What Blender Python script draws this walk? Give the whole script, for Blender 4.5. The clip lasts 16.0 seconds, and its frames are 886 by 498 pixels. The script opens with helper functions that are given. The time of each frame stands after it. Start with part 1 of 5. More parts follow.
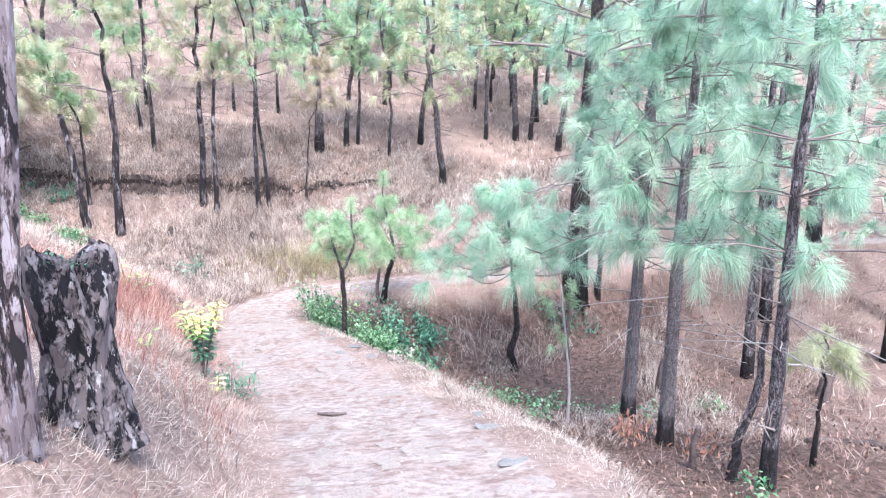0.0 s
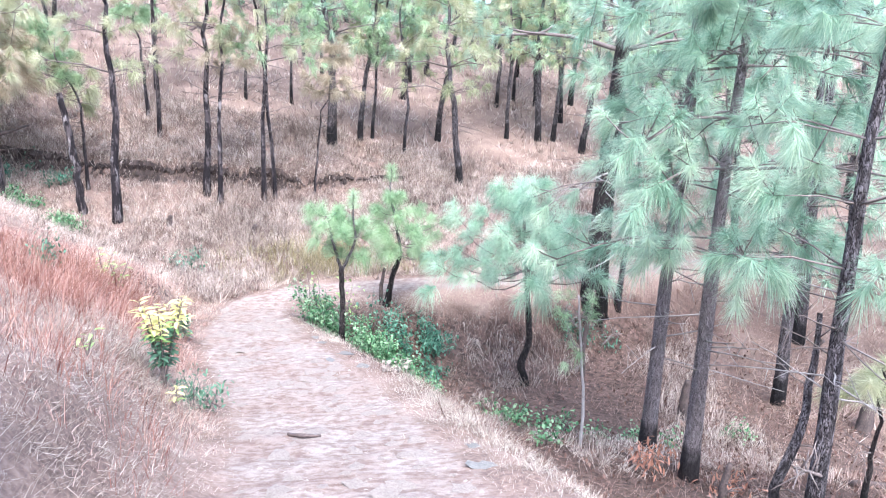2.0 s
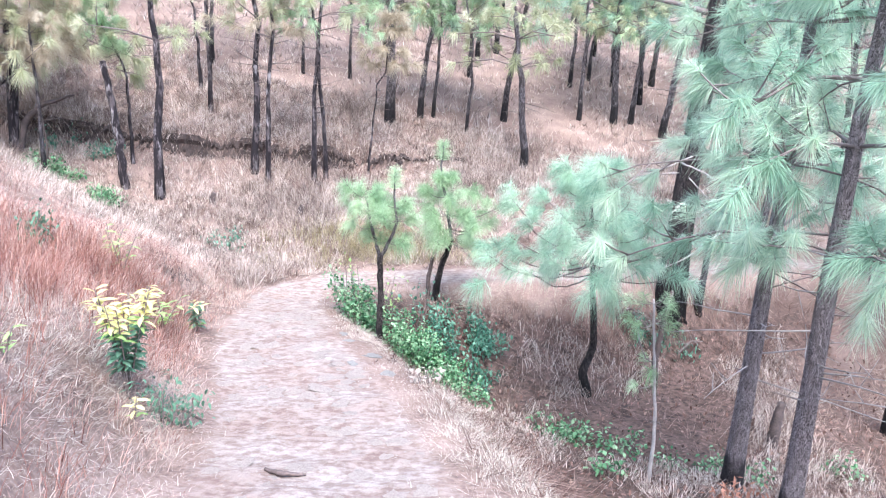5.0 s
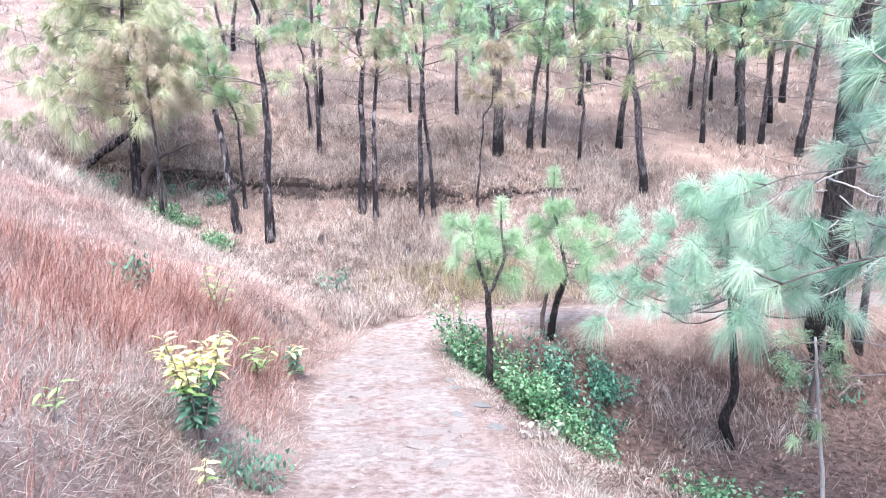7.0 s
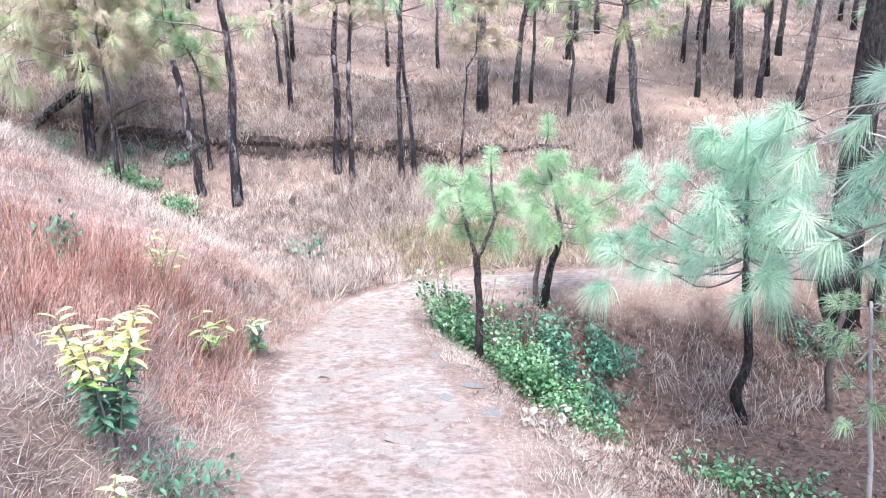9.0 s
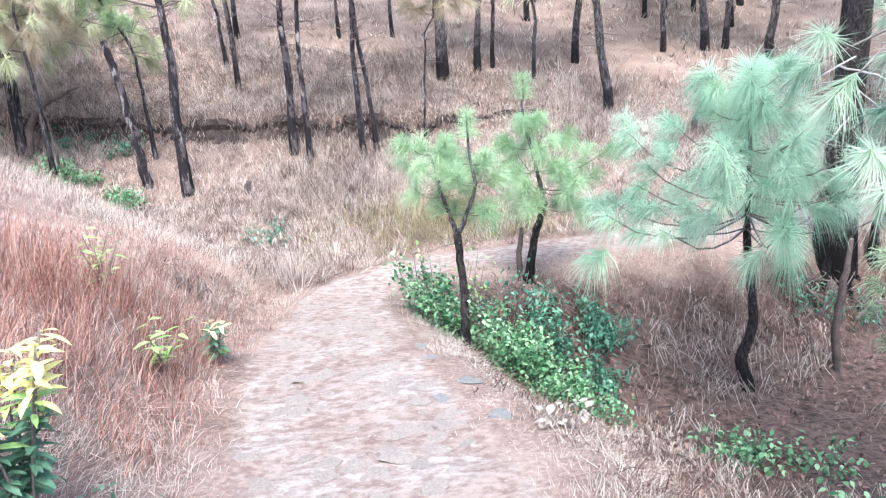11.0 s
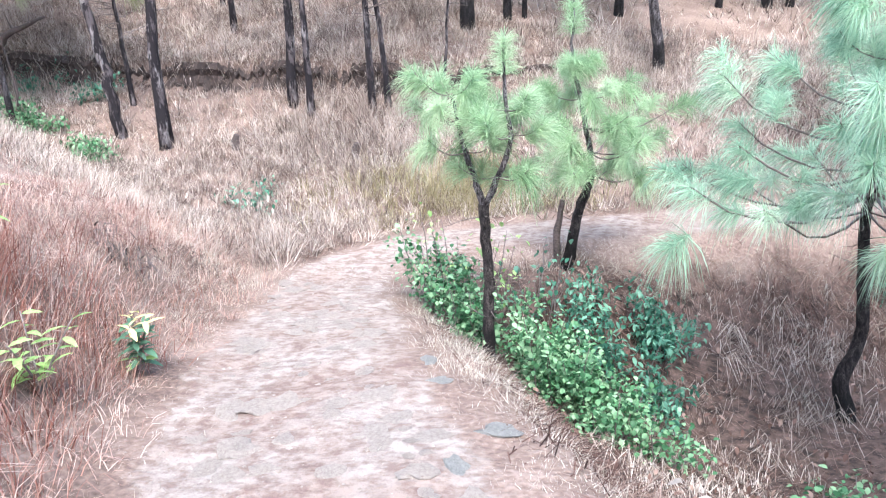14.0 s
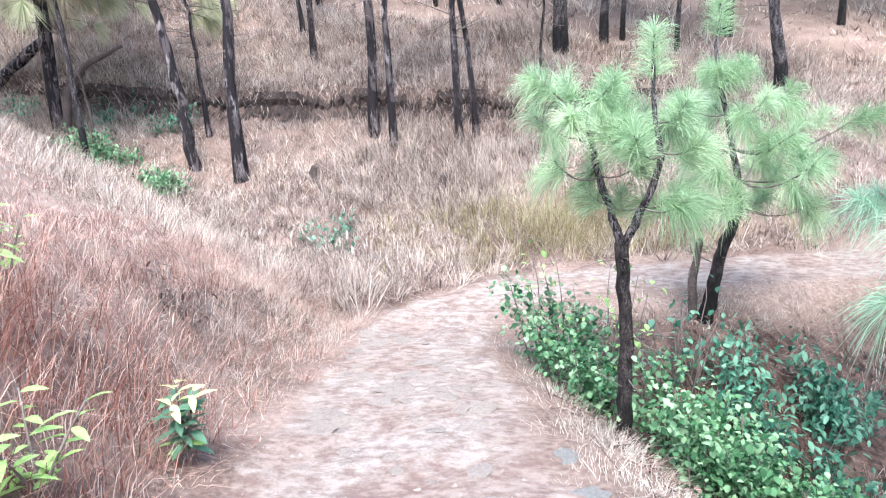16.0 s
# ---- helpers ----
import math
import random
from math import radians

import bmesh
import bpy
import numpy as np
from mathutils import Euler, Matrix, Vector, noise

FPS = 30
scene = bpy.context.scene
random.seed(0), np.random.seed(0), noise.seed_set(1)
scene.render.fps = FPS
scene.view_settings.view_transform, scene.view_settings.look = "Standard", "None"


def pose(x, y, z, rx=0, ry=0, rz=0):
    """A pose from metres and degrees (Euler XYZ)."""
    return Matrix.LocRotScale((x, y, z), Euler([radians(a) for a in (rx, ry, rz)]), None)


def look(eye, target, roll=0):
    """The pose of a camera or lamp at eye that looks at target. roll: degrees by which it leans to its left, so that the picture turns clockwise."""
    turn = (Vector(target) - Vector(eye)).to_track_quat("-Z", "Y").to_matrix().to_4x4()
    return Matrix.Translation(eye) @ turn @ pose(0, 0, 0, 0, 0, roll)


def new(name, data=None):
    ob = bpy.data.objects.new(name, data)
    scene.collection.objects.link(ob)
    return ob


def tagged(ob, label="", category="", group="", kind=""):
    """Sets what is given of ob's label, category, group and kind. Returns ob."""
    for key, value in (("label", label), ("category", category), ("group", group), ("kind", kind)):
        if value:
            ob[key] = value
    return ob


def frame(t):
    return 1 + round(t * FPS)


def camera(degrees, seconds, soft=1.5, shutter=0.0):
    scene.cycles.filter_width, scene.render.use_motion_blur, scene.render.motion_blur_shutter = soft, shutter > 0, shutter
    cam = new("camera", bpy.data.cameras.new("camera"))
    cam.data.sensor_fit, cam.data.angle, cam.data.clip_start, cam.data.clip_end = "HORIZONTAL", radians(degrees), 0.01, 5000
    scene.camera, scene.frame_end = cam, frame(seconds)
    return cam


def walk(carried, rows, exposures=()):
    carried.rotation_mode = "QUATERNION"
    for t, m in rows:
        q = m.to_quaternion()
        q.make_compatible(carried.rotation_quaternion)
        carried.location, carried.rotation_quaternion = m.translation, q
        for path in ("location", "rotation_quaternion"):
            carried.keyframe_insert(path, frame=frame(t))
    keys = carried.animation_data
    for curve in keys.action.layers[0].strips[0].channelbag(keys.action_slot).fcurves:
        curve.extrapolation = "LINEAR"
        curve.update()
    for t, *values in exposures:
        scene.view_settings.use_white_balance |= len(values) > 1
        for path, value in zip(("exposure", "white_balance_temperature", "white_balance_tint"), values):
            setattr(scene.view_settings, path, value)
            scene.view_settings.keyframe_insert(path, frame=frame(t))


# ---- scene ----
cam = camera(63.2, 16.0, soft=1.1, shutter=0.15)
METRES, EYE, TILT, LEAN, TURN = 9.6, 1.5, -12.5, 0.0, 0.0
ROWS = [
    (0.0, 0.0, 0.0, 0.0, 0.0, 0.0, -0.0),
    (0.5, -0.002, 0.0237, 0.0021, 1.78, 1.4, -0.04),
    (1.0, 0.0027, 0.0538, 0.0005, 2.54, 0.44, 0.53),
    (1.5, 0.0154, 0.082, -0.0018, 3.95, -0.2, -0.12),
    (2.0, 0.0193, 0.1121, -0.0025, 1.53, 0.19, -2.34),
    (2.5, 0.0256, 0.1353, 0.0009, 2.79, -0.59, 0.52),
    (3.0, 0.0325, 0.1732, 0.0009, 4.63, -1.62, -2.63),
    (5.5, 0.0436, 0.3008, 0.0005, 7.94, -0.48, -3.66),
    (6.0, 0.0333, 0.3275, -0.0, 9.98, 0.65, -1.47),
    (6.5, 0.034, 0.3505, -0.0045, 14.11, 1.44, -2.12),
    (7.0, 0.0372, 0.3683, -0.0048, 16.42, 1.43, -2.51),
    (7.5, 0.0296, 0.3943, -0.005, 13.12, 0.89, -2.36),
    (8.0, 0.0197, 0.4214, -0.0083, 14.53, -0.56, -1.11),
    (8.5, 0.0109, 0.456, -0.012, 15.29, -0.87, -2.32),
    (11.0, -0.0375, 0.5689, -0.0156, 11.9, -2.95, 2.03),
    (11.5, -0.0458, 0.6055, -0.0182, 11.86, -2.18, 0.98),
    (12.0, -0.0502, 0.6387, -0.0179, 10.93, -1.6, -0.36),
    (12.5, -0.0686, 0.6713, -0.0213, 10.11, -3.9, 2.3),
    (13.0, -0.0704, 0.7074, -0.0238, 13.38, -3.79, 1.07),
    (13.5, -0.0748, 0.74, -0.0268, 13.31, -5.65, -0.16),
    (14.0, -0.0871, 0.7746, -0.024, 13.13, -5.18, -0.19),
    (14.5, -0.0892, 0.8086, -0.0214, 17.49, -1.43, -0.4),
    (15.0, -0.1096, 0.8343, -0.0253, 17.34, -3.87, -1.22),
    (15.5, -0.1295, 0.8595, -0.0271, 18.93, -3.48, 1.08),
    (16.0, -0.1523, 0.8917, -0.0274, 18.86, -2.23, -0.28),
]
walk(cam, [(t, pose(0, 0, EYE, TILT, LEAN, TURN) @ pose(METRES * x, METRES * y, METRES * z, 90 + pitch, roll, yaw)) for t, x, y, z, yaw, pitch, roll in ROWS],
     exposures=[(0.0, 2.45, 6060, 8), (7.0, 2.44, 6080, 9), (11.0, 2.38, 6180, 4), (16.0, 2.37, 6180, 4)])

# ---- light: bright high overcast ----
world = bpy.data.worlds.new("world")
scene.world = world
world.use_nodes = True
wn = world.node_tree
sky = wn.nodes.new("ShaderNodeTexSky")
sky.sky_type, sky.sun_disc = "NISHITA", False
sky.sun_elevation, sky.sun_rotation = radians(58), radians(165)
sky.air_density, sky.dust_density, sky.ozone_density = 1.0, 2.5, 1.0
wn.links.new(sky.outputs[0], wn.nodes["Background"].inputs[0])
wn.nodes["Background"].inputs[1].default_value = 0.15
sun = new("sun", bpy.data.lights.new("sun", "SUN"))
sun.data.energy, sun.data.angle, sun.data.color = 1.35, radians(30), (1.0, 0.97, 0.94)
sun.matrix_world = look((0, 0, 30), (Vector((0, 0, 30)) - Vector((math.cos(radians(58)) * math.sin(radians(165)), math.cos(radians(58)) * math.cos(radians(165)), math.sin(radians(58))))))

# ---- lie of the land ----
PATH_Y = np.array([-14, -6, 0, 2.8, 4.25, 5.3, 6.9, 8.3, 10, 11.2, 12.9, 14.4])
PATH_X = np.array([0.6, 0.3, 0.15, 0.25, 0.1, -0.25, -0.7, -1.2, -2.1, -2.75, -3.4, -3.8])
PATH_Z = np.array([2.4, 1.2, 0.0, -0.6, -1.0, -1.28, -1.77, -2.05, -2.33, -2.5, -2.82, -3.0])
BEND_X = np.array([-3.8, -3.7, -2.8, -0.8, 1.2, 3.6, 6.5, 10.0, 15.0, 24.0])
BEND_Y = np.array([14.4, 15.1, 15.9, 16.5, 17.0, 17.9, 19.2, 20.4, 21.0, 21.5])
BEND_Z = np.array([-3.0, -3.03, -3.0, -2.95, -2.9, -2.85, -2.8, -2.8, -2.9, -3.2])


def half_width(y):
    return np.interp(y, [-4, 2, 6, 9, 11.3, 13.5, 16, 20], [0.95, 1.0, 1.12, 1.05, 0.95, 0.7, 0.6, 0.5])


def centreline():
    """Points along the trail every few centimetres: x, y, z, half width."""
    ys = np.linspace(-14, 14.4, 190)
    main = np.stack([np.interp(ys, PATH_Y, PATH_X), ys, np.interp(ys, PATH_Y, PATH_Z)], 1)
    s = np.linspace(0, len(BEND_X) - 1, 180)[1:]
    k = np.arange(len(BEND_X))
    bend = np.stack([np.interp(s, k, BEND_X), np.interp(s, k, BEND_Y), np.interp(s, k, BEND_Z)], 1)
    line = np.concatenate([main, bend])
    kernel = np.hanning(19)
    kernel /= kernel.sum()
    pad = np.concatenate([np.repeat(line[:1], 9, 0), line, np.repeat(line[-1:], 9, 0)])
    return np.stack([np.convolve(pad[:, i], kernel, "valid") for i in range(3)], 1)


LINE = centreline()
TANGENT = np.gradient(LINE[:, :2], axis=0)
TANGENT /= np.linalg.norm(TANGENT, axis=1)[:, None]
LINE_W = half_width(LINE[:, 1])


def soft(v, k):
    return np.logaddexp(0, v / k) * k


def trail(x, y):
    """Signed distance to the trail's middle (left is plus), its height there and its half width."""
    sd, zz, hw = np.empty_like(x), np.empty_like(x), np.empty_like(x)
    for a in range(0, len(x), 20000):
        px, py = x[a:a + 20000], y[a:a + 20000]
        dx, dy = px[:, None] - LINE[None, :, 0], py[:, None] - LINE[None, :, 1]
        d2 = dx * dx + dy * dy
        i = d2.argmin(1)
        r = np.arange(len(i))
        side = TANGENT[i, 0] * dy[r, i] - TANGENT[i, 1] * dx[r, i]
        sd[a:a + 20000] = np.sqrt(d2[r, i]) * np.where(side >= 0, 1, -1)
        w = np.exp(-(d2 - d2[r, i][:, None]) / (0.25 + 0.35 * d2[r, i][:, None]))
        w /= w.sum(1)[:, None]
        zz[a:a + 20000], hw[a:a + 20000] = w @ LINE[:, 2], LINE_W[i]
    return sd, zz, hw


def ripple(x, y, f, seed):
    """Smooth unevenness, about -1 to 1."""
    r = np.random.default_rng(seed)
    out = 0
    for _ in range(7):
        a, p, q = r.uniform(0, 6.283), r.uniform(0, 6.283), r.uniform(0.6, 1.6)
        out = out + np.sin((x * np.cos(a) + y * np.sin(a)) * f * q + p)
    return out / 3.2


def ground(x, y):
    """Height of the ground in metres."""
    x, y = np.atleast_1d(np.asarray(x, float)), np.atleast_1d(np.asarray(y, float))
    sd, zp, hw = trail(x, y)
    up, down = soft(sd - hw - 0.1, 0.12), soft(-sd - hw - 0.2, 0.1)
    # near bank on the left, ending in a spur beside the bend
    slope = np.interp(y, [0, 7, 11, 14], [0.4, 0.4, 0.39, 0.38])
    bank = np.interp(y, PATH_Y, PATH_Z) + slope * soft(np.interp(y, PATH_Y, PATH_X) - x - np.interp(y, [8, 13], [1.15, 0.8]), 0.25) + 0.05
    bank = bank + 0.28 * (1 - np.exp(-soft(np.interp(y, PATH_Y, PATH_X) - x - 1.15, 0.2) / 0.5))
    bank = bank - 0.62 * soft(y - 14.3 + 0.12 * (x + 6), 0.5)
    # hillside beyond, with a small earth cut
    v = -0.3 * (x + 6) + 0.95 * (y - 18.7) + 0.35 * ripple(x, y, 0.5, 3)
    cut = 0.45 / (1 + np.exp(-np.clip((v - 2.15) / 0.04, -60, 60))) * np.clip((1.0 - x) / 4, 0, 1)
    far = -2.5 + 0.1 * np.minimum(v, 0) + 0.12 * soft(-6.5 - x, 0.5) + 0.42 * soft(v + 0.2, 0.4) + cut - 0.1 * soft(v - 10, 3) - 0.3 * soft(v - 34, 4)
    rise = zp + 0.05 + 0.36 * soft(up - 0.3, 0.3) - 0.06 * soft(up - 9, 3) - 0.28 * soft(up - 36, 5)
    w = np.clip((x + 5.5) / 4.5, 0, 1)
    w = w * w * (3 - 2 * w)
    hill = far * (1 - w) + rise * w
    near = np.clip((14.0 - y) / 3, 0, 1) * np.clip((2.5 - x) / 2, 0, 1)
    hill = hill * (1 - near) - 9 * near
    left = np.maximum(bank, hill) + 0.25 * np.exp(-np.abs(bank - hill) / 0.25) * 0.4
    keep = np.clip(up / 0.8, 0, 1)
    left = zp * (1 - keep) + left * keep
    # gully on the right
    amp = np.interp(x, [-2, -0.9, 0.1, 1.4], [1.15, 1.25, 1.32, 1.45])
    back = np.interp(x, [-2, -1.2, 0.1, 1.4], [0.08, 0.12, 1.0, 1.45])
    k = np.clip((y - 13.3) / 1.3, 0, 1)
    amp = amp * (1 - k) + back * k
    head = np.clip((y - 10) / 2, 0, 1)
    amp = 1.32 * (1 - head) + amp * head
    drop = zp - amp * (1 - np.exp(-down / 0.6)) - 0.055 * down + 0.25 * soft(down - 9, 2)
    z = np.where(sd >= 0, left, drop)
    rough = np.clip((np.abs(sd) - hw) / 0.7, 0, 1)
    z = z + rough * (0.05 * ripple(x, y, 2.1, 1) + 0.1 * ripple(x, y, 0.7, 2)) + 0.012 * ripple(x, y, 5.0, 4) + 0.012 * ripple(x, y, 11.0, 5)
    return z


# ---- materials ----
def material(name, colours, scale=6.0, rough=0.9, bump=0.3, attr="", translucent=0.0, fine=40.0, bump_scale=None):
    """Noise-varied surface: colours run from dark to light; attr names a per-blade random value that shifts them."""
    m = bpy.data.materials.new(name)
    m.use_nodes = True
    n, l = m.node_tree.nodes, m.node_tree.links
    b = n["Principled BSDF"]
    b.inputs["Roughness"].default_value = rough
    b.inputs["Specular IOR Level"].default_value = 0.25
    tc = n.new("ShaderNodeTexCoord")
    big = n.new("ShaderNodeTexNoise")
    big.inputs["Scale"].default_value, big.inputs["Detail"].default_value = scale, 3
    l.new(tc.outputs["Object"], big.inputs["Vector"])
    ramp = n.new("ShaderNodeValToRGB")
    ramp.color_ramp.elements[0].position, ramp.color_ramp.elements[1].position = 0.0, 1.0
    ramp.color_ramp.elements[0].color, ramp.color_ramp.elements[1].color = (*colours[0], 1), (*colours[-1], 1)
    for i, c in enumerate(colours[1:-1]):
        ramp.color_ramp.elements.new((i + 1) / (len(colours) - 1)).color = (*c, 1)
    mix = n.new("ShaderNodeMath")
    mix.operation = "MULTIPLY_ADD"
    if attr:
        a = n.new("ShaderNodeAttribute")
        a.attribute_name = attr
        mix.inputs[1].default_value = 0.9
        l.new(big.outputs["Fac"], mix.inputs[0])
        sub = n.new("ShaderNodeMath")
        sub.operation = "MULTIPLY_ADD"
        sub.inputs[1].default_value, sub.inputs[2].default_value = 1.1, -0.46
        l.new(a.outputs["Fac"], sub.inputs[0])
        l.new(sub.outputs[0], mix.inputs[2])
    else:
        small = n.new("ShaderNodeTexNoise")
        small.inputs["Scale"].default_value, small.inputs["Detail"].default_value = fine, 5
        l.new(tc.outputs["Object"], small.inputs["Vector"])
        half = n.new("ShaderNodeMath")
        half.operation = "MULTIPLY_ADD"
        half.inputs[1].default_value, half.inputs[2].default_value = 1.5, -0.95
        l.new(small.outputs["Fac"], half.inputs[0])
        mix.inputs[1].default_value = 1.4
        l.new(big.outputs["Fac"], mix.inputs[0])
        l.new(half.outputs[0], mix.inputs[2])
        if bump:
            bp = n.new("ShaderNodeBump")
            bp.inputs["Strength"].default_value, bp.inputs["Distance"].default_value = bump, 0.02
            l.new(small.outputs["Fac"], bp.inputs["Height"])
            l.new(bp.outputs[0], b.inputs["Normal"])
    l.new(mix.outputs[0], ramp.inputs[0])
    l.new(ramp.outputs[0], b.inputs["Base Color"])
    if translucent:
        t, s = n.new("ShaderNodeBsdfTranslucent"), n.new("ShaderNodeMixShader")
        s.inputs[0].default_value = translucent
        l.new(ramp.outputs[0], t.inputs[0])
        l.new(b.outputs[0], s.inputs[1])
        l.new(t.outputs[0], s.inputs[2])
        l.new(s.outputs[0], n["Material Output"].inputs[0])
    return m


def bark_material(name, plate, crack, char, char_height, scale=14.0, gap=0.16, tall=0.3):
    """Pine bark: plates between dark furrows, scorched black towards a ragged line above the foot."""
    m = bpy.data.materials.new(name)
    m.use_nodes = True
    n, l = m.node_tree.nodes, m.node_tree.links
    b = n["Principled BSDF"]
    b.inputs["Roughness"].default_value = 0.92
    b.inputs["Specular IOR Level"].default_value = 0.2
    tc, mp = n.new("ShaderNodeTexCoord"), n.new("ShaderNodeMapping")
    mp.inputs["Scale"].default_value = (1, 1, tall)
    l.new(tc.outputs["Object"], mp.inputs["Vector"])
    warp = n.new("ShaderNodeTexNoise")
    warp.inputs["Scale"].default_value = scale * 0.7
    l.new(mp.outputs[0], warp.inputs["Vector"])
    add = n.new("ShaderNodeMixRGB")
    add.blend_type = "LINEAR_LIGHT"
    add.inputs[0].default_value = 0.3
    l.new(mp.outputs[0], add.inputs[1])
    l.new(warp.outputs["Color"], add.inputs[2])
    vor = n.new("ShaderNodeTexVoronoi")
    vor.feature = "DISTANCE_TO_EDGE"
    vor.inputs["Scale"].default_value = scale
    l.new(add.outputs[0], vor.inputs["Vector"])
    edge = n.new("ShaderNodeMapRange")
    edge.inputs["From Min"].default_value, edge.inputs["From Max"].default_value = gap * 0.12, gap
    l.new(vor.outputs["Distance"], edge.inputs["Value"])
    grain = n.new("ShaderNodeTexNoise")
    grain.inputs["Scale"].default_value, grain.inputs["Detail"].default_value = scale * 1.3, 6
    l.new(mp.outputs[0], grain.inputs["Vector"])
    tone = n.new("ShaderNodeValToRGB")
    tone.color_ramp.elements[0].color, tone.color_ramp.elements[1].color = (*plate[0], 1), (*plate[1], 1)
    tone.color_ramp.elements[0].position, tone.color_ramp.elements[1].position = 0.38, 0.62
    l.new(grain.outputs["Fac"], tone.inputs[0])
    furrow = n.new("ShaderNodeMixRGB")
    furrow.inputs[1].default_value = (*crack, 1)
    l.new(edge.outputs[0], furrow.inputs[0])
    l.new(tone.outputs[0], furrow.inputs[2])
    sep, burn = n.new("ShaderNodeSeparateXYZ"), n.new("ShaderNodeTexNoise")
    burn.inputs["Scale"].default_value = 2.3
    l.new(tc.outputs["Object"], sep.inputs[0])
    l.new(tc.outputs["Object"], burn.inputs["Vector"])
    line = n.new("ShaderNodeMath")
    line.operation = "MULTIPLY_ADD"
    line.inputs[1].default_value = -3.0 * max(char_height, 0.01)
    l.new(burn.outputs["Fac"], line.inputs[0])
    l.new(sep.outputs["Z"], line.inputs[2])
    amount = n.new("ShaderNodeMapRange")
    amount.inputs["From Min"].default_value, amount.inputs["From Max"].default_value = -0.25 * char_height - 0.05, 0.25 * char_height
    amount.inputs["To Min"].default_value, amount.inputs["To Max"].default_value = 0.85, 0.0
    l.new(line.outputs[0], amount.inputs["Value"])
    scorch = n.new("ShaderNodeMixRGB")
    scorch.inputs[2].default_value = (*char, 1)
    l.new(amount.outputs[0], scorch.inputs[0])
    l.new(furrow.outputs[0], scorch.inputs[1])
    l.new(scorch.outputs[0], b.inputs["Base Color"])
    bp = n.new("ShaderNodeBump")
    bp.inputs["Strength"].default_value, bp.inputs["Distance"].default_value = 0.9, 0.03
    mixh = n.new("ShaderNodeMath")
    mixh.operation = "MULTIPLY_ADD"
    mixh.inputs[1].default_value = 0.35
    l.new(grain.outputs["Fac"], mixh.inputs[0])
    l.new(edge.outputs[0], mixh.inputs[2])
    l.new(mixh.outputs[0], bp.inputs["Height"])
    l.new(bp.outputs[0], b.inputs["Normal"])
    return m


def soil_material():
    """Leaf-littered brown earth, and the paler trodden dust and gravel of the trail where the 'trail' value is high."""
    m = material("earth", [(0.086, 0.058, 0.05), (0.187, 0.13, 0.112), (0.302, 0.23, 0.202)], scale=1.3, bump=0.8, fine=26.0)
    n, l = m.node_tree.nodes, m.node_tree.links
    b = n["Principled BSDF"]
    old = b.inputs["Base Color"].links[0].from_socket
    tc = n.new("ShaderNodeTexCoord")
    a = n.new("ShaderNodeAttribute")
    a.attribute_name = "trail"
    dust, patch = n.new("ShaderNodeTexNoise"), n.new("ShaderNodeTexNoise")
    dust.inputs["Scale"].default_value, dust.inputs["Detail"].default_value, dust.inputs["Roughness"].default_value = 9.0, 8, 0.68
    patch.inputs["Scale"].default_value, patch.inputs["Detail"].default_value = 1.7, 4
    mp = n.new("ShaderNodeMapping")
    mp.inputs["Scale"].default_value = (1.0, 1.3, 1.0)
    l.new(tc.outputs["Object"], mp.inputs["Vector"])
    l.new(mp.outputs[0], dust.inputs["Vector"])
    l.new(tc.outputs["Object"], patch.inputs["Vector"])
    r1, r2 = n.new("ShaderNodeValToRGB"), n.new("ShaderNodeValToRGB")
    r1.color_ramp.elements[0].color, r1.color_ramp.elements[1].color = (0.175, 0.128, 0.116, 1), (0.295, 0.255, 0.235, 1)
    r1.color_ramp.elements[0].position, r1.color_ramp.elements[1].position = 0.4, 0.58
    r2.color_ramp.elements[0].color, r2.color_ramp.elements[1].color = (0.86, 0.775, 0.75, 1), (1, 1, 1, 1)
    r2.color_ramp.elements[0].position, r2.color_ramp.elements[1].position = 0.38, 0.6
    l.new(dust.outputs["Fac"], r1.inputs[0])
    l.new(patch.outputs["Fac"], r2.inputs[0])
    mul = n.new("ShaderNodeMixRGB")
    mul.blend_type = "MULTIPLY"
    mul.inputs[0].default_value = 1.0
    l.new(r1.outputs[0], mul.inputs[1])
    l.new(r2.outputs[0], mul.inputs[2])
    ragged = n.new("ShaderNodeMath")
    ragged.operation = "MULTIPLY_ADD"
    ragged.inputs[1].default_value = 0.9
    l.new(dust.outputs["Fac"], ragged.inputs[0])
    l.new(a.outputs["Fac"], ragged.inputs[2])
    step = n.new("ShaderNodeMapRange")
    step.inputs["From Min"].default_value, step.inputs["From Max"].default_value = 0.7, 1.05
    l.new(ragged.outputs[0], step.inputs["Value"])
    gully, litter, humus = n.new("ShaderNodeAttribute"), n.new("ShaderNodeMixRGB"), n.new("ShaderNodeValToRGB")
    gully.attribute_name = "gully"
    humus.color_ramp.elements[0].color, humus.color_ramp.elements[1].color = (0.028, 0.02, 0.018, 1), (0.175, 0.113, 0.097, 1)
    humus.color_ramp.elements[0].position, humus.color_ramp.elements[1].position = 0.36, 0.68
    l.new(dust.outputs["Fac"], humus.inputs[0])
    l.new(gully.outputs["Fac"], litter.inputs[0])
    l.new(old, litter.inputs[1])
    l.new(humus.outputs[0], litter.inputs[2])
    mix = n.new("ShaderNodeMixRGB")
    l.new(step.outputs[0], mix.inputs[0])
    l.new(litter.outputs[0], mix.inputs[1])
    l.new(mul.outputs[0], mix.inputs[2])
    # near-black on the cut: raw earth with the lip's shadow painted in
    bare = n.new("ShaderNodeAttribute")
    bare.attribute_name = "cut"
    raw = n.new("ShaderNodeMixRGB")
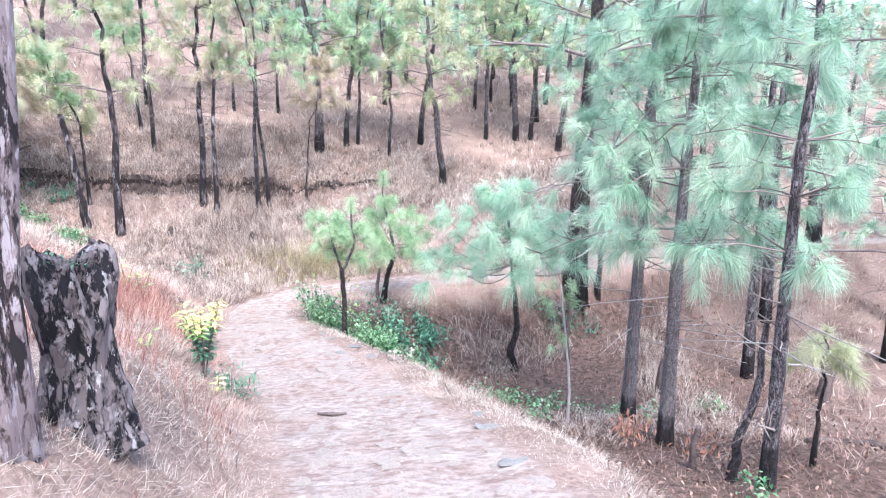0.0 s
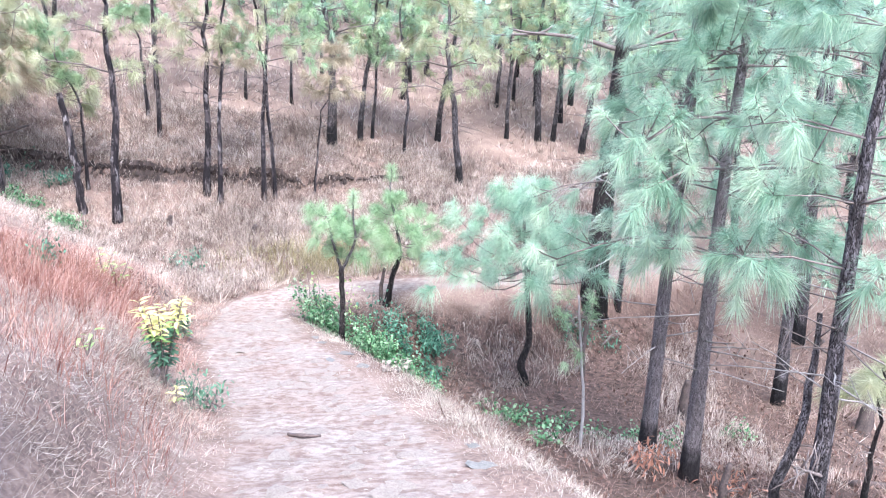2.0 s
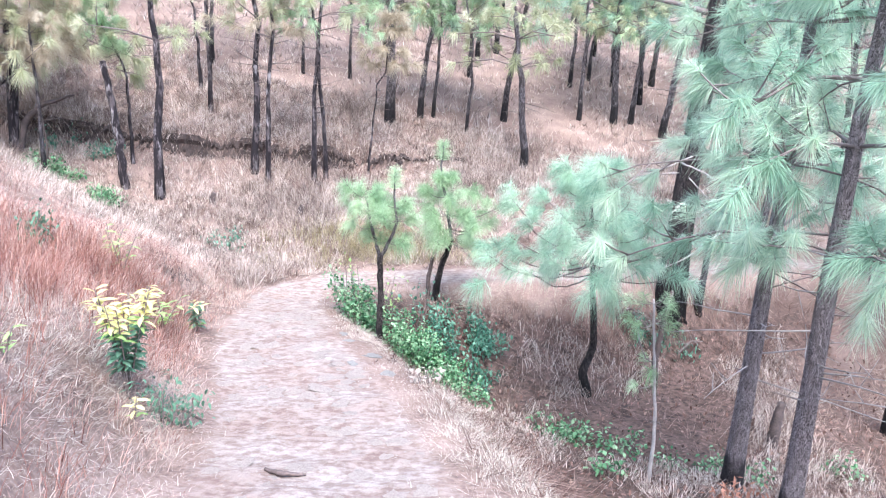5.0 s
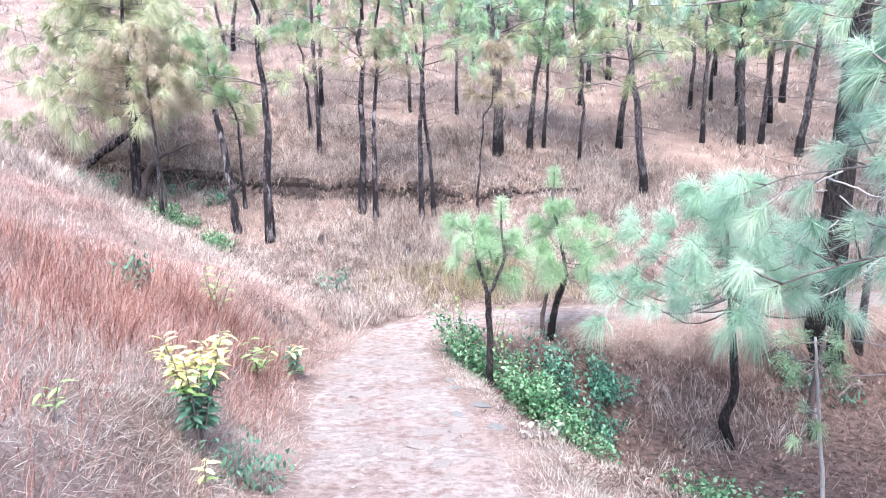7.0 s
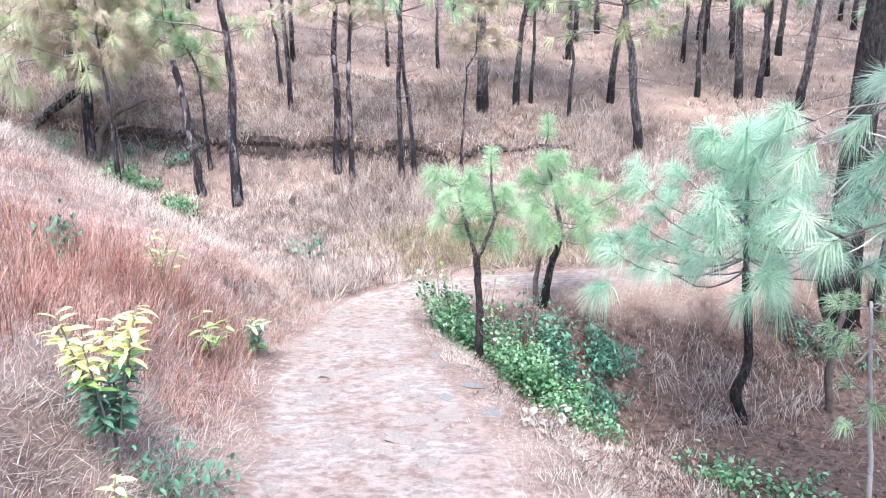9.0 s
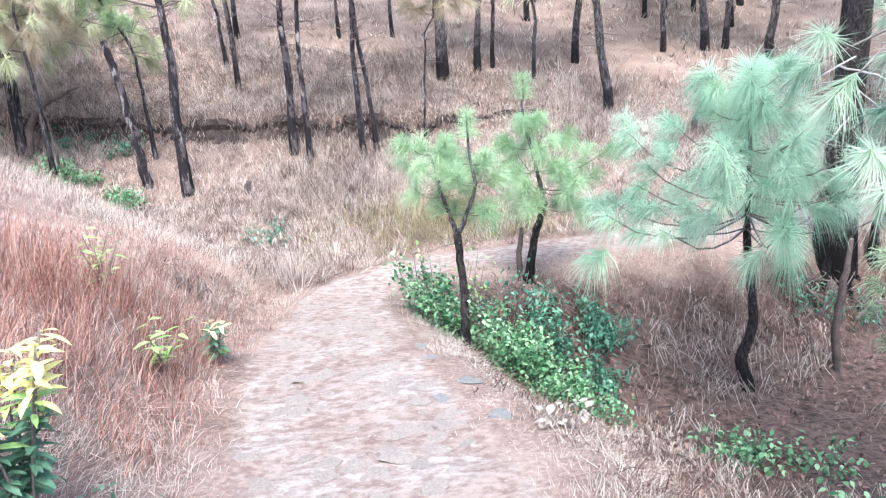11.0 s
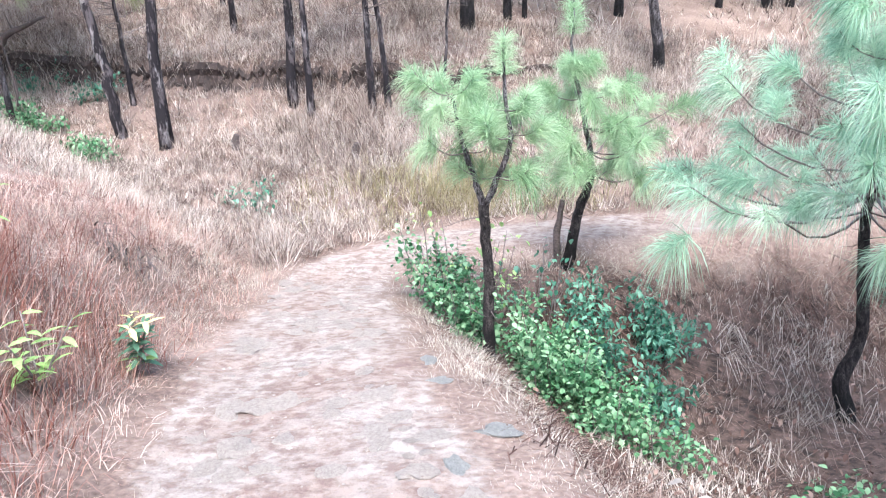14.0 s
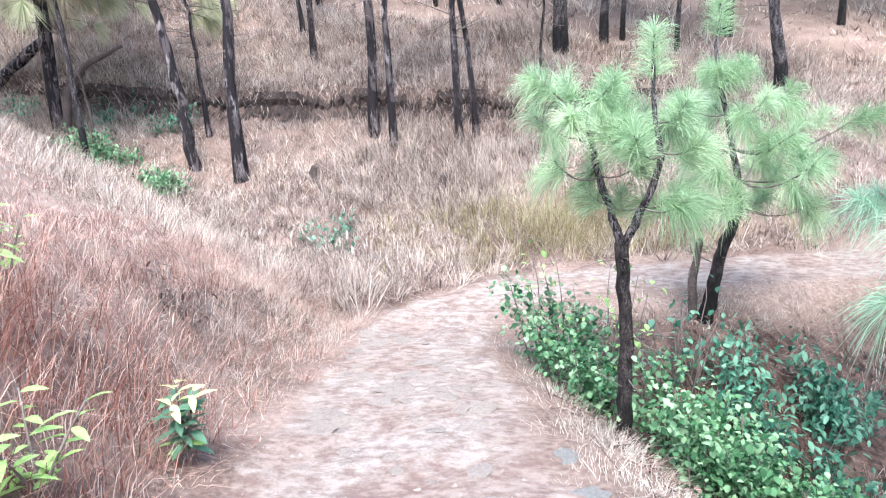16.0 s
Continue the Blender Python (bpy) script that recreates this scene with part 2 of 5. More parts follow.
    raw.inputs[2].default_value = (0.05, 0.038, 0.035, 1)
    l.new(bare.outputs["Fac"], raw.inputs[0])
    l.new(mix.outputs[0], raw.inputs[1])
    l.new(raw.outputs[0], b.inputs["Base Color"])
    return m


def flaking_bark(name, tall, layers):
    """Dark wood under flaking bark plates left in patches, each layer paler and finer."""
    m = bpy.data.materials.new(name)
    m.use_nodes = True
    n, l = m.node_tree.nodes, m.node_tree.links
    b = n["Principled BSDF"]
    b.inputs["Roughness"].default_value = 0.9
    b.inputs["Specular IOR Level"].default_value = 0.2
    tc, mp = n.new("ShaderNodeTexCoord"), n.new("ShaderNodeMapping")
    mp.inputs["Scale"].default_value = (1, 1, tall)
    l.new(tc.outputs["Object"], mp.inputs["Vector"])
    out = None
    bumps = []
    for scale, lo, hi, dark, light in layers:
        t, r = n.new("ShaderNodeTexNoise"), n.new("ShaderNodeMapRange")
        t.inputs["Scale"].default_value, t.inputs["Detail"].default_value, t.inputs["Roughness"].default_value = scale, 5, 0.65
        r.inputs["From Min"].default_value, r.inputs["From Max"].default_value = lo, hi
        l.new(mp.outputs[0], t.inputs["Vector"])
        l.new(t.outputs["Fac"], r.inputs["Value"])
        mix = n.new("ShaderNodeMixRGB")
        l.new(r.outputs[0], mix.inputs[0])
        mix.inputs[2].default_value = (*light, 1)
        if out is None:
            mix.inputs[1].default_value = (*dark, 1)
        else:
            l.new(out, mix.inputs[1])
        out = mix.outputs[0]
        bumps.append(r.outputs[0])
    l.new(out, b.inputs["Base Color"])
    add = n.new("ShaderNodeMath")
    l.new(bumps[0], add.inputs[0])
    l.new(bumps[1], add.inputs[1])
    bp = n.new("ShaderNodeBump")
    bp.inputs["Strength"].default_value, bp.inputs["Distance"].default_value = 0.8, 0.02
    l.new(add.outputs[0], bp.inputs["Height"])
    l.new(bp.outputs[0], b.inputs["Normal"])
    return m


EARTH = soil_material()
STRAW = material("straw_grass", [(0.19, 0.15, 0.13), (0.43, 0.37, 0.325), (0.67, 0.61, 0.55)], 1.1, attr="rnd", translucent=0.42)
RUSSET = material("russet_grass", [(0.15, 0.07, 0.06), (0.42, 0.27, 0.235), (0.72, 0.575, 0.515)], 0.9, attr="rnd", translucent=0.42)
RUSSET_STALK = material("red_brown_stalks", [(0.12, 0.045, 0.036), (0.30, 0.135, 0.108), (0.55, 0.35, 0.29)], 0.9, attr="rnd", translucent=0.35)
OLIVE_GRASS = material("olive_grass", [(0.144, 0.115, 0.058), (0.36, 0.31, 0.18), (0.533, 0.475, 0.331)], 0.9, attr="rnd", translucent=0.42)
HILL_GRASS = material("hill_grass", [(0.10, 0.068, 0.062), (0.40, 0.32, 0.287), (0.74, 0.655, 0.6)], 0.7, attr="rnd", translucent=0.42)
# brown dry gully grass, its colour darkened further for the hollow's shade
SHADED_GULLY_GRASS = material("gully_grass", [(0.035, 0.02, 0.018), (0.128, 0.072, 0.062), (0.36, 0.26, 0.225)], 0.9, attr="rnd", translucent=0.42)
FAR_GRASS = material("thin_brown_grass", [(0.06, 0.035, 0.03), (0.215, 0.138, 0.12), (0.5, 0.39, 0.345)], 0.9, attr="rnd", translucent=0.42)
BARK = bark_material("pine_bark", ((0.22, 0.185, 0.19), (0.4, 0.345, 0.355)), (0.06, 0.05, 0.052), (0.02, 0.018, 0.02), 0.35, 24.0)
BARK_DARK = bark_material("scorched_bark", ((0.07, 0.057, 0.063), (0.28, 0.25, 0.27)), (0.02, 0.017, 0.019), (0.012, 0.011, 0.013), 0.55, 18.0)
BARK_CHAR = bark_material("charred_stem", ((0.025, 0.021, 0.023), (0.11, 0.09, 0.09)), (0.012, 0.01, 0.011), (0.01, 0.009, 0.01), 0.3, 26.0)
BARK_PALE = flaking_bark("plated_bark", 0.26, ((13.0, 0.44, 0.49, (0.025, 0.020, 0.022), (0.111, 0.081, 0.085)), (14.0, 0.46, 0.5, None, (0.255, 0.200, 0.204)), (26.0, 0.55, 0.59, None, (0.374, 0.323, 0.332))))
BARK_STUMP = flaking_bark("stump_bark", 0.36, ((11.0, 0.49, 0.53, (0.010, 0.009, 0.012), (0.10, 0.082, 0.086)), (16.0, 0.53, 0.57, None, (0.165, 0.14, 0.148)), (26.0, 0.6, 0.63, None, (0.26, 0.24, 0.25))))
BARK_FLAKED = flaking_bark("scorched_flaking_bark", 0.28, ((10.0, 0.5, 0.56, (0.016, 0.013, 0.016), (0.085, 0.07, 0.076)), (8.0, 0.56, 0.63, None, (0.27, 0.243, 0.252))))
TWIG = material("grey_twig", [(0.099, 0.074, 0.071), (0.248, 0.211, 0.205)], 5.0, fine=60.0)
DEADWOOD = material("dead_wood", [(0.03, 0.025, 0.025), (0.14, 0.105, 0.1)], 5.0, fine=50.0)
PALEWOOD = material("bleached_wood", [(0.231, 0.204, 0.198), (0.385, 0.363, 0.363)], 5.0, fine=50.0)
NEEDLE_TEAL = material("blue_green_needles", [(0.151, 0.275, 0.193), (0.361, 0.531, 0.403), (0.671, 0.764, 0.610)], 0.8, rough=0.55, attr="rnd", translucent=0.5)
NEEDLE_MINT = material("pale_mint_needles", [(0.19, 0.34, 0.235), (0.43, 0.625, 0.475), (0.72, 0.83, 0.68)], 0.8, rough=0.55, attr="rnd", translucent=0.5)
NEEDLE_GREEN = material("green_needles", [(0.165, 0.275, 0.145), (0.385, 0.545, 0.34), (0.65, 0.75, 0.54)], 0.8, rough=0.55, attr="rnd", translucent=0.5)
NEEDLE_YELLOW = material("yellowing_needles", [(0.26, 0.285, 0.16), (0.50, 0.52, 0.345), (0.70, 0.69, 0.53)], 0.5, rough=0.6, attr="rnd", translucent=0.5)
NEEDLE_BROWN = material("browning_needles", [(0.29, 0.24, 0.17), (0.52, 0.45, 0.345), (0.67, 0.61, 0.5)], 0.5, rough=0.6, attr="rnd", translucent=0.5)
LEAF_GREEN = material("green_leaf", [(0.025, 0.085, 0.035), (0.115, 0.26, 0.13), (0.30, 0.455, 0.275)], 3.0, rough=0.45, attr="rnd", translucent=0.3)
LEAF_DEEP = material("deep_green_leaf", [(0.025, 0.09, 0.06), (0.075, 0.205, 0.14), (0.18, 0.345, 0.25)], 3.0, rough=0.45, attr="rnd", translucent=0.3)
LEAF_YELLOW = material("yellow_leaf", [(0.54, 0.5, 0.17), (0.74, 0.69, 0.33), (0.83, 0.78, 0.5)], 4.0, rough=0.5, fine=30.0, translucent=0.3)
LEAF_LIME = material("lime_leaf", [(0.17, 0.34, 0.09), (0.36, 0.53, 0.2), (0.54, 0.64, 0.34)], 4.0, rough=0.5, fine=30.0, translucent=0.3)
LEAF_RUST = material("rusty_frond", [(0.3, 0.13, 0.09), (0.5, 0.27, 0.2)], 4.0, fine=30.0, translucent=0.2)
LITTER = material("dead_leaf_litter", [(0.06, 0.032, 0.026), (0.16, 0.092, 0.076), (0.29, 0.2, 0.17)], 2.0, rough=0.8, attr="rnd", translucent=0.15)
LEAF_DRY = material("dry_pale_leaf", [(0.27, 0.222, 0.198), (0.42, 0.372, 0.336)], 4.0, fine=30.0, translucent=0.2)
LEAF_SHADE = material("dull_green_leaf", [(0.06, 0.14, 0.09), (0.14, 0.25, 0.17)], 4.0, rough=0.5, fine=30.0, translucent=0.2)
STONE = material("trail_stone", [(0.16, 0.125, 0.112), (0.25, 0.212, 0.194), (0.30, 0.262, 0.242)], 5.0, bump=0.6, fine=30.0)
STONE_BLUE = material("grey_stone", [(0.125, 0.12, 0.118), (0.25, 0.243, 0.236)], 5.0, bump=0.6, fine=30.0)
# earth of the cut face, toned down for shadow under the turf
SHADOWED_EARTH = material("shadowed_earth", [(0.025, 0.02, 0.02), (0.09, 0.065, 0.06)], 4.0, bump=0.9, fine=22.0)


# ---- mesh helpers ----
def solid(name, verts, faces, mat, parent=None, label="", smooth=True, rnd=None):
    """One mesh object from vertex and face arrays (faces all of one size)."""
    me = bpy.data.meshes.new(name)
    verts, faces = np.asarray(verts, np.float32), np.asarray(faces, np.int32)
    k = faces.shape[1]
    me.vertices.add(len(verts))
    me.vertices.foreach_set("co", verts.ravel())
    me.loops.add(faces.size)
    me.loops.foreach_set("vertex_index", faces.ravel())
    me.polygons.add(len(faces))
    me.polygons.foreach_set("loop_start", np.arange(0, faces.size, k, dtype=np.int32))
    me.polygons.foreach_set("loop_total", np.full(len(faces), k, np.int32))
    me.polygons.foreach_set("use_smooth", np.full(len(faces), smooth))
    me.update(calc_edges=True)
    if rnd is not None:
        me.attributes.new("rnd", "FLOAT", "POINT").data.foreach_set("value", np.asarray(rnd, np.float32))
    me.materials.append(mat)
    ob = new(name, me)
    if parent:
        ob.parent = parent
    return tagged(ob, label)


def base(name, at, label, category, group=""):
    ob = new(name)
    ob.location, ob.empty_display_size = at, 0.2
    return tagged(ob, label, category, group)


def tube(points, radii, sides=10, rough=0.0, rng=None, ridges=0):
    """Vertices and quads of a tapering round limb along points, its ends closed to a tip."""
    p, r = np.asarray(points, float), np.asarray(radii, float)
    d = np.gradient(p, axis=0)
    d /= np.linalg.norm(d, axis=1)[:, None] + 1e-9
    ref = np.array([[1.0, 0.05, 0]] if abs(d[:, 2].mean()) > 0.7 else [[0.03, 0.02, 1.0]])
    a = np.cross(d, ref)
    a /= np.linalg.norm(a, axis=1)[:, None] + 1e-9
    b = np.cross(d, a)
    ang = np.arange(sides) * 2 * np.pi / sides
    rr = np.repeat(r[:, None], sides, 1)
    if rough and rng is not None:
        rr = rr * (1 + rng.normal(0, rough, rr.shape))
    if ridges and rng is not None:
        rr = rr * (1 + 0.07 * np.sin(ang * ridges + rng.uniform(0, 6))[None] * np.clip(1.5 - np.arange(len(p)) * 0.2, 0.2, 1)[:, None])
    v = p[:, None] + rr[..., None] * (np.cos(ang)[None, :, None] * a[:, None] + np.sin(ang)[None, :, None] * b[:, None])
    v = np.concatenate([v.reshape(-1, 3), p[:1], p[-1:]])
    f, n = [], len(p)
    for i in range(n - 1):
        for j in range(sides):
            k = (j + 1) % sides
            f.append((i * sides + j, i * sides + k, (i + 1) * sides + k, (i + 1) * sides + j))
    for j in range(0, sides, 2):
        k, q = (j + 1) % sides, (j + 2) % sides
        f.append((n * sides, q, k, j))
        f.append((n * sides + 1, (n - 1) * sides + j, (n - 1) * sides + k, (n - 1) * sides + q))
    return v, np.array(f)


def join(pieces):
    vs, fs, o = [], [], 0
    for v, f in pieces:
        vs.append(v)
        fs.append(f + o)
        o += len(v)
    return np.concatenate(vs), np.concatenate(fs)


def unit(v):
    return v / (np.linalg.norm(v, axis=-1, keepdims=True) + 1e-9)


def needle_bursts(tips, ways, rng, count, length, width, droop=0.4, shaft=0.16, plain=False):
    """Plumes of long needles along shoot ends: each needle leaves the shoot outwards and sags; two pieces, or one where plain."""
    n = len(tips) * count
    u = np.repeat(ways, count, 0)
    back = rng.uniform(0, 1, n)
    size = np.repeat(rng.uniform(0.75, 1.15, len(tips)), count)
    p = np.repeat(tips, count, 0) - u * (back * shaft * size)[:, None]
    round_ = unit(np.cross(u, rng.normal(size=(n, 3))))
    d = unit(round_ * rng.uniform(0.35, 1.0, n)[:, None] + u * (rng.uniform(0.35, 1.0, n) * (1.15 - 0.6 * back))[:, None])
    ln = (length * rng.uniform(0.7, 1.1, n) * size)[:, None]
    side = unit(np.cross(d, rng.normal(size=(n, 3)))) * (width * rng.uniform(0.7, 1.2, n))[:, None]
    down = np.array([0, 0, -1.0]) * ln * (droop * rng.uniform(0.5, 1.4, n))[:, None]
    mid = p + d * ln * 0.55 + down * 0.28
    end = p + d * ln * 0.95 + down
    tone = np.clip(np.repeat(rng.uniform(0.25, 0.75, len(tips)), count) + rng.normal(0, 0.14, n), 0, 1)
    if plain:
        v = np.stack([p - side * 0.6, p + side * 0.6, end], 1).reshape(-1, 3)
        return v, np.arange(3 * n).reshape(-1, 3), np.repeat(tone, 3)
    v = np.stack([p - side * 0.4, p + side * 0.4, mid + side * 0.5, mid - side * 0.5, end], 1).reshape(-1, 3)
    o = np.arange(n)[:, None] * 5
    f = np.concatenate([o + [[0, 1, 2]], o + [[0, 2, 3]], o + [[3, 2, 4]]])
    rnd = np.repeat(tone, 5)
    return v, f, rnd


def pine(name, at, height, radius, label, rng, bark, needles, crown_from, crown_r, levels, per_level=4, lean=(0.0, 0.0), bend=0.0, burst=(60, 0.24, 0.005),
         twigs=2, dead=0, group="", sides=12, top_r=0.25, droop=0.1, detail=False):
    """A pine: trunk, limbs with side shoots, a crown of needle bursts, and bare dead twigs below it."""
    tree = base(name, at, label, "tree", group)
    k = 14
    s = np.linspace(0, 1, k)
    wob = np.cumsum(rng.normal(0, 1, (k, 2)), 0) * bend * 0.12
    line = np.stack([lean[0] * s * height + wob[:, 0] * s, lean[1] * s * height + wob[:, 1] * s, s * height], 1)
    line[0, 2] = -0.25 - 4 * radius
    rr = radius * (1 - (1 - top_r) * s) * (1 + 0.45 * np.exp(-s * height / 0.22))
    v, f = tube(line, rr, sides, 0.05, rng, 5)
    solid("trunk", v, f, bark, tree)
    tips, ways = [], []
    for i in range(levels):
        h = crown_from + (height - crown_from) * (i + rng.uniform(0, 0.6)) / levels
        p0 = np.array([np.interp(h, line[:, 2], line[:, j]) for j in range(3)])
        share = (h - crown_from) / max(height - crown_from, 0.1)
        fall = min(1.0, 0.72 + 3 * share) * (1 - 0.75 * share ** 1.3)
        a0 = rng.uniform(0, 6.28)
        for j in range(per_level):
            a = a0 + (j + rng.uniform(-0.25, 0.25)) * 2 * np.pi / per_level
            ln = crown_r * fall * rng.uniform(0.5, 1.2)
            out = np.array([math.cos(a), math.sin(a), 0])
            t = np.linspace(0, 1, 6)[:, None]
            rise = rng.uniform(0.05, 0.4)
            limb = p0 + out * ln * t + np.array([0, 0, 1.0]) * ln * (rise * t ** 2 - droop * t + 0.12 * np.sin(3 * t)) + np.cumsum(rng.normal(0, 0.02 * ln, (6, 3)), 0) * t
            lr = max(0.006, radius * 0.2 * ln / max(crown_r, 0.3))
            pieces = [tube(limb, lr * (1 - 0.7 * t[:, 0]), 6) if detail else tube(limb[[0, 2, 5]], lr * np.array([1.0, 0.75, 0.3]), 4)]
            tips.append(limb[-1])
            ways.append(limb[-1] - limb[-2])
            for m in range(twigs):
                q = rng.uniform(0.4, 0.92)
                b0 = np.array([np.interp(q, t[:, 0], limb[:, c]) for c in range(3)])
                sd = unit(out * 0.6 + rng.normal(0, 0.6, 3) + np.array([0, 0, 0.45]))
                b1 = b0 + sd * ln * rng.uniform(0.16, 0.36)
                pieces.append(tube([b0, (b0 + b1) / 2 + np.array([0, 0, -0.02]), b1], [lr * 0.5, lr * 0.4, lr * 0.3], 4) if detail else tube([b0, b1], [lr * 0.5, lr * 0.3], 4))
                tips.append(b1)
                ways.append(sd)
            v, f = join(pieces)
            bough = solid("branch", v, f, TWIG, tree)
            if detail:
                for tip, way in zip(tips, ways):
                    v, f, r = needle_bursts(np.array([tip]), unit(np.array([way])), rng, *burst, plain=True)
                    solid("needle_tuft", v, f, needles, bough, "", False, r)
                tips, ways = [], []
    tips.append(line[-1])
    ways.append(np.array([0, 0, 1.0]))
    for i in range(dead):
        h = crown_from * rng.uniform(0.42, 1.0) + 0.2
        p0 = np.array([np.interp(h, line[:, 2], line[:, j]) for j in range(3)])
        a, ln = rng.uniform(0, 6.28), rng.uniform(0.3, 1.0) * min(1.7 if detail else 1.0, crown_r)
        t = np.linspace(0, 1, 5)[:, None]
        limb = p0 + np.array([math.cos(a), math.sin(a), rng.uniform(-0.3, 0.4)]) * ln * t + np.cumsum(rng.normal(0, 0.03, (5, 3)), 0) * t
        pieces = [tube(limb, 0.011 * (1 - 0.7 * t[:, 0]), 4)]
        for m in range(2):
            e = limb[2 + m] + rng.normal(0, 0.16, 3)
            pieces.append(tube([limb[2 + m], (limb[2 + m] + e) / 2, e], [0.005, 0.004, 0.002], 3 + 1))
        v, f = join(pieces)
        solid("dead_branch", v, f, PALEWOOD if detail and i % 3 else TWIG, tree)
    if levels:
        v, f, r = needle_bursts(np.array(tips), unit(np.array(ways)), rng, *burst, plain=True)
        solid("crown", v, f, needles, tree, "", False, r)
    return tree


def young_pine(at, label, rng, stems, tiers, needles, burst, group="", side=(0.0, 0.0), shoots=1, bark=None):
    """A young pine: crooked stems, boughs in tiers (stem, share of its length, boughs, reach, rise), a plume of needles on every shoot."""
    tree = base("young_pine", at, label, "tree", group)
    lines = []
    for k, (points, r0, r1) in enumerate(stems):
        q = np.asarray(points, float)
        s = np.linspace(0, 1, 16)
        t = np.concatenate([[0], np.cumsum(np.linalg.norm(np.diff(q, axis=0), axis=1))])
        line = np.stack([np.interp(s * t[-1], t, q[:, c]) for c in range(3)], 1)
        line[1:-1] = (line[:-2] + 2 * line[1:-1] + line[2:]) / 4
        line[1:-1, :2] += rng.normal(0, 0.006, (14, 2))
        rr = r0 + (r1 - r0) * s
        if k == 0:
            line[0, 2] -= 0.3
            rr = rr * (1 + 0.3 * np.exp(-s / 0.08))
        v, f = tube(line, rr, 12, 0.06, rng, 4)
        solid("trunk" if k == 0 else "stem", v, f, bark or (BARK_CHAR if k == 0 else BARK_DARK), tree)
        lines.append(line)
    for k, share, n, reach, rise in tiers:
        line = lines[k]
        p0 = np.array([np.interp(share, np.linspace(0, 1, 16), line[:, c]) for c in range(3)])
        if n == 0:
            v, f, r = needle_bursts(line[-1:] + [[0, 0, 0.03]], np.array([[0.0, 0.0, 1.0]]), rng, int(burst[0] * 2.2), burst[1] * 1.2, burst[2], 0.5, 0.36)
            solid("needle_tuft", v, f, needles, tree, "", False, r)
            continue
        a0 = rng.uniform(0, 6.28)
        for j in range(n):
            a = a0 + (j + rng.uniform(-0.3, 0.3)) * 2 * math.pi / n
            ln = reach * rng.uniform(0.6, 1.15)
            out = np.array([math.cos(a) + side[0], math.sin(a) + side[1], 0.0])
            t = np.linspace(0, 1, 6)[:, None]
            bough = p0 + out * ln * t + np.array([0, 0, 1.0]) * ln * (rise * t + 0.3 * t ** 2 - 0.1 * np.sin(3.1 * t)) + np.cumsum(rng.normal(0, 0.02 * ln, (6, 3)), 0) * t
            v, f = tube(bough, 0.004 + 0.007 * ln * (1 - 0.6 * t[:, 0]), 6)
            limb_ = solid("branch", v, f, TWIG, tree)
            ends = [(bough[-1], unit(bough[-1] - bough[-2] + [0, 0, 0.04]))]
            for m in range(shoots):
                b0 = bough[rng.integers(2, 5)]
                w = unit(out * 0.5 + rng.normal(0, 0.55, 3) + [0, 0, 0.35])
                ends.append((b0 + w * ln * rng.uniform(0.25, 0.45), w))
            for tip, way in ends:
                v, f, r = needle_bursts(np.array([tip]), np.array([way]), rng, *burst)
                solid("needle_tuft", v, f, needles, limb_, "", False, r)
    for j in range(7):
        p0 = lines[0][rng.integers(5, 15)]
        e = p0 + unit(rng.normal(0, 1, 3) * [1, 1, 0.4]) * rng.uniform(0.12, 0.4)
        v, f = tube([p0, (p0 + e) / 2 + rng.normal(0, 0.02, 3), e], [0.006, 0.004, 0.002], 4)
        solid("dead_branch", v, f, TWIG, tree)
    return tree


def leaf_blade(length, width, fold=0.25, droop=0.25):
    """One pointed leaf along +y with a folded midrib: vertices and triangles."""
    s = np.array([0, 0.25, 0.55, 0.8, 1.0])
    w = np.array([0.02, 0.8, 1.0, 0.6, 0.0]) * width / 2
    z = -droop * length * s ** 2
    v = [(0, 0, 0)]
    for i in range(1, 4):
        v += [(-w[i], s[i] * length, z[i] + fold * w[i]), (0, s[i] * length, z[i]), (w[i], s[i] * length, z[i] + fold * w[i])]
    v.append((0, length, z[4]))
    f = [(0, 2, 1), (0, 3, 2)]
    for i in (1, 4):
        f += [(i, i + 1, i + 3), (i + 1, i + 4, i + 3), (i + 1, i + 2, i + 4), (i + 2, i + 5, i + 4)]
    f += [(7, 8, 10), (8, 9, 10)]
    return np.array(v, float), np.array(f)


def leaves_mesh(points, rng, length, width):
    """Many small leaves at points, each turned its own way."""
    v0, f0 = leaf_blade(1.0, width / length)
    vs, n = [], len(points)
    ln = length * rng.uniform(0.6, 1.25, n)
    az, tilt = rng.uniform(0, 6.28, n), rng.normal(-0.45, 0.5, n)
    ca, sa, ct, st = np.cos(az), np.sin(az), np.cos(tilt), np.sin(tilt)
    x, y, z = (v0[None, :, i] * ln[:, None] for i in range(3))
    y, z = y * ct[:, None] - z * st[:, None], y * st[:, None] + z * ct[:, None]
    v = np.stack([x * ca[:, None] - y * sa[:, None], x * sa[:, None] + y * ca[:, None], z], 2) + points[:, None]
    f = (f0[None] + (np.arange(n) * len(v0))[:, None, None]).reshape(-1, 3)
    return v.reshape(-1, 3), f, np.repeat(rng.uniform(0, 1, n), len(v0))


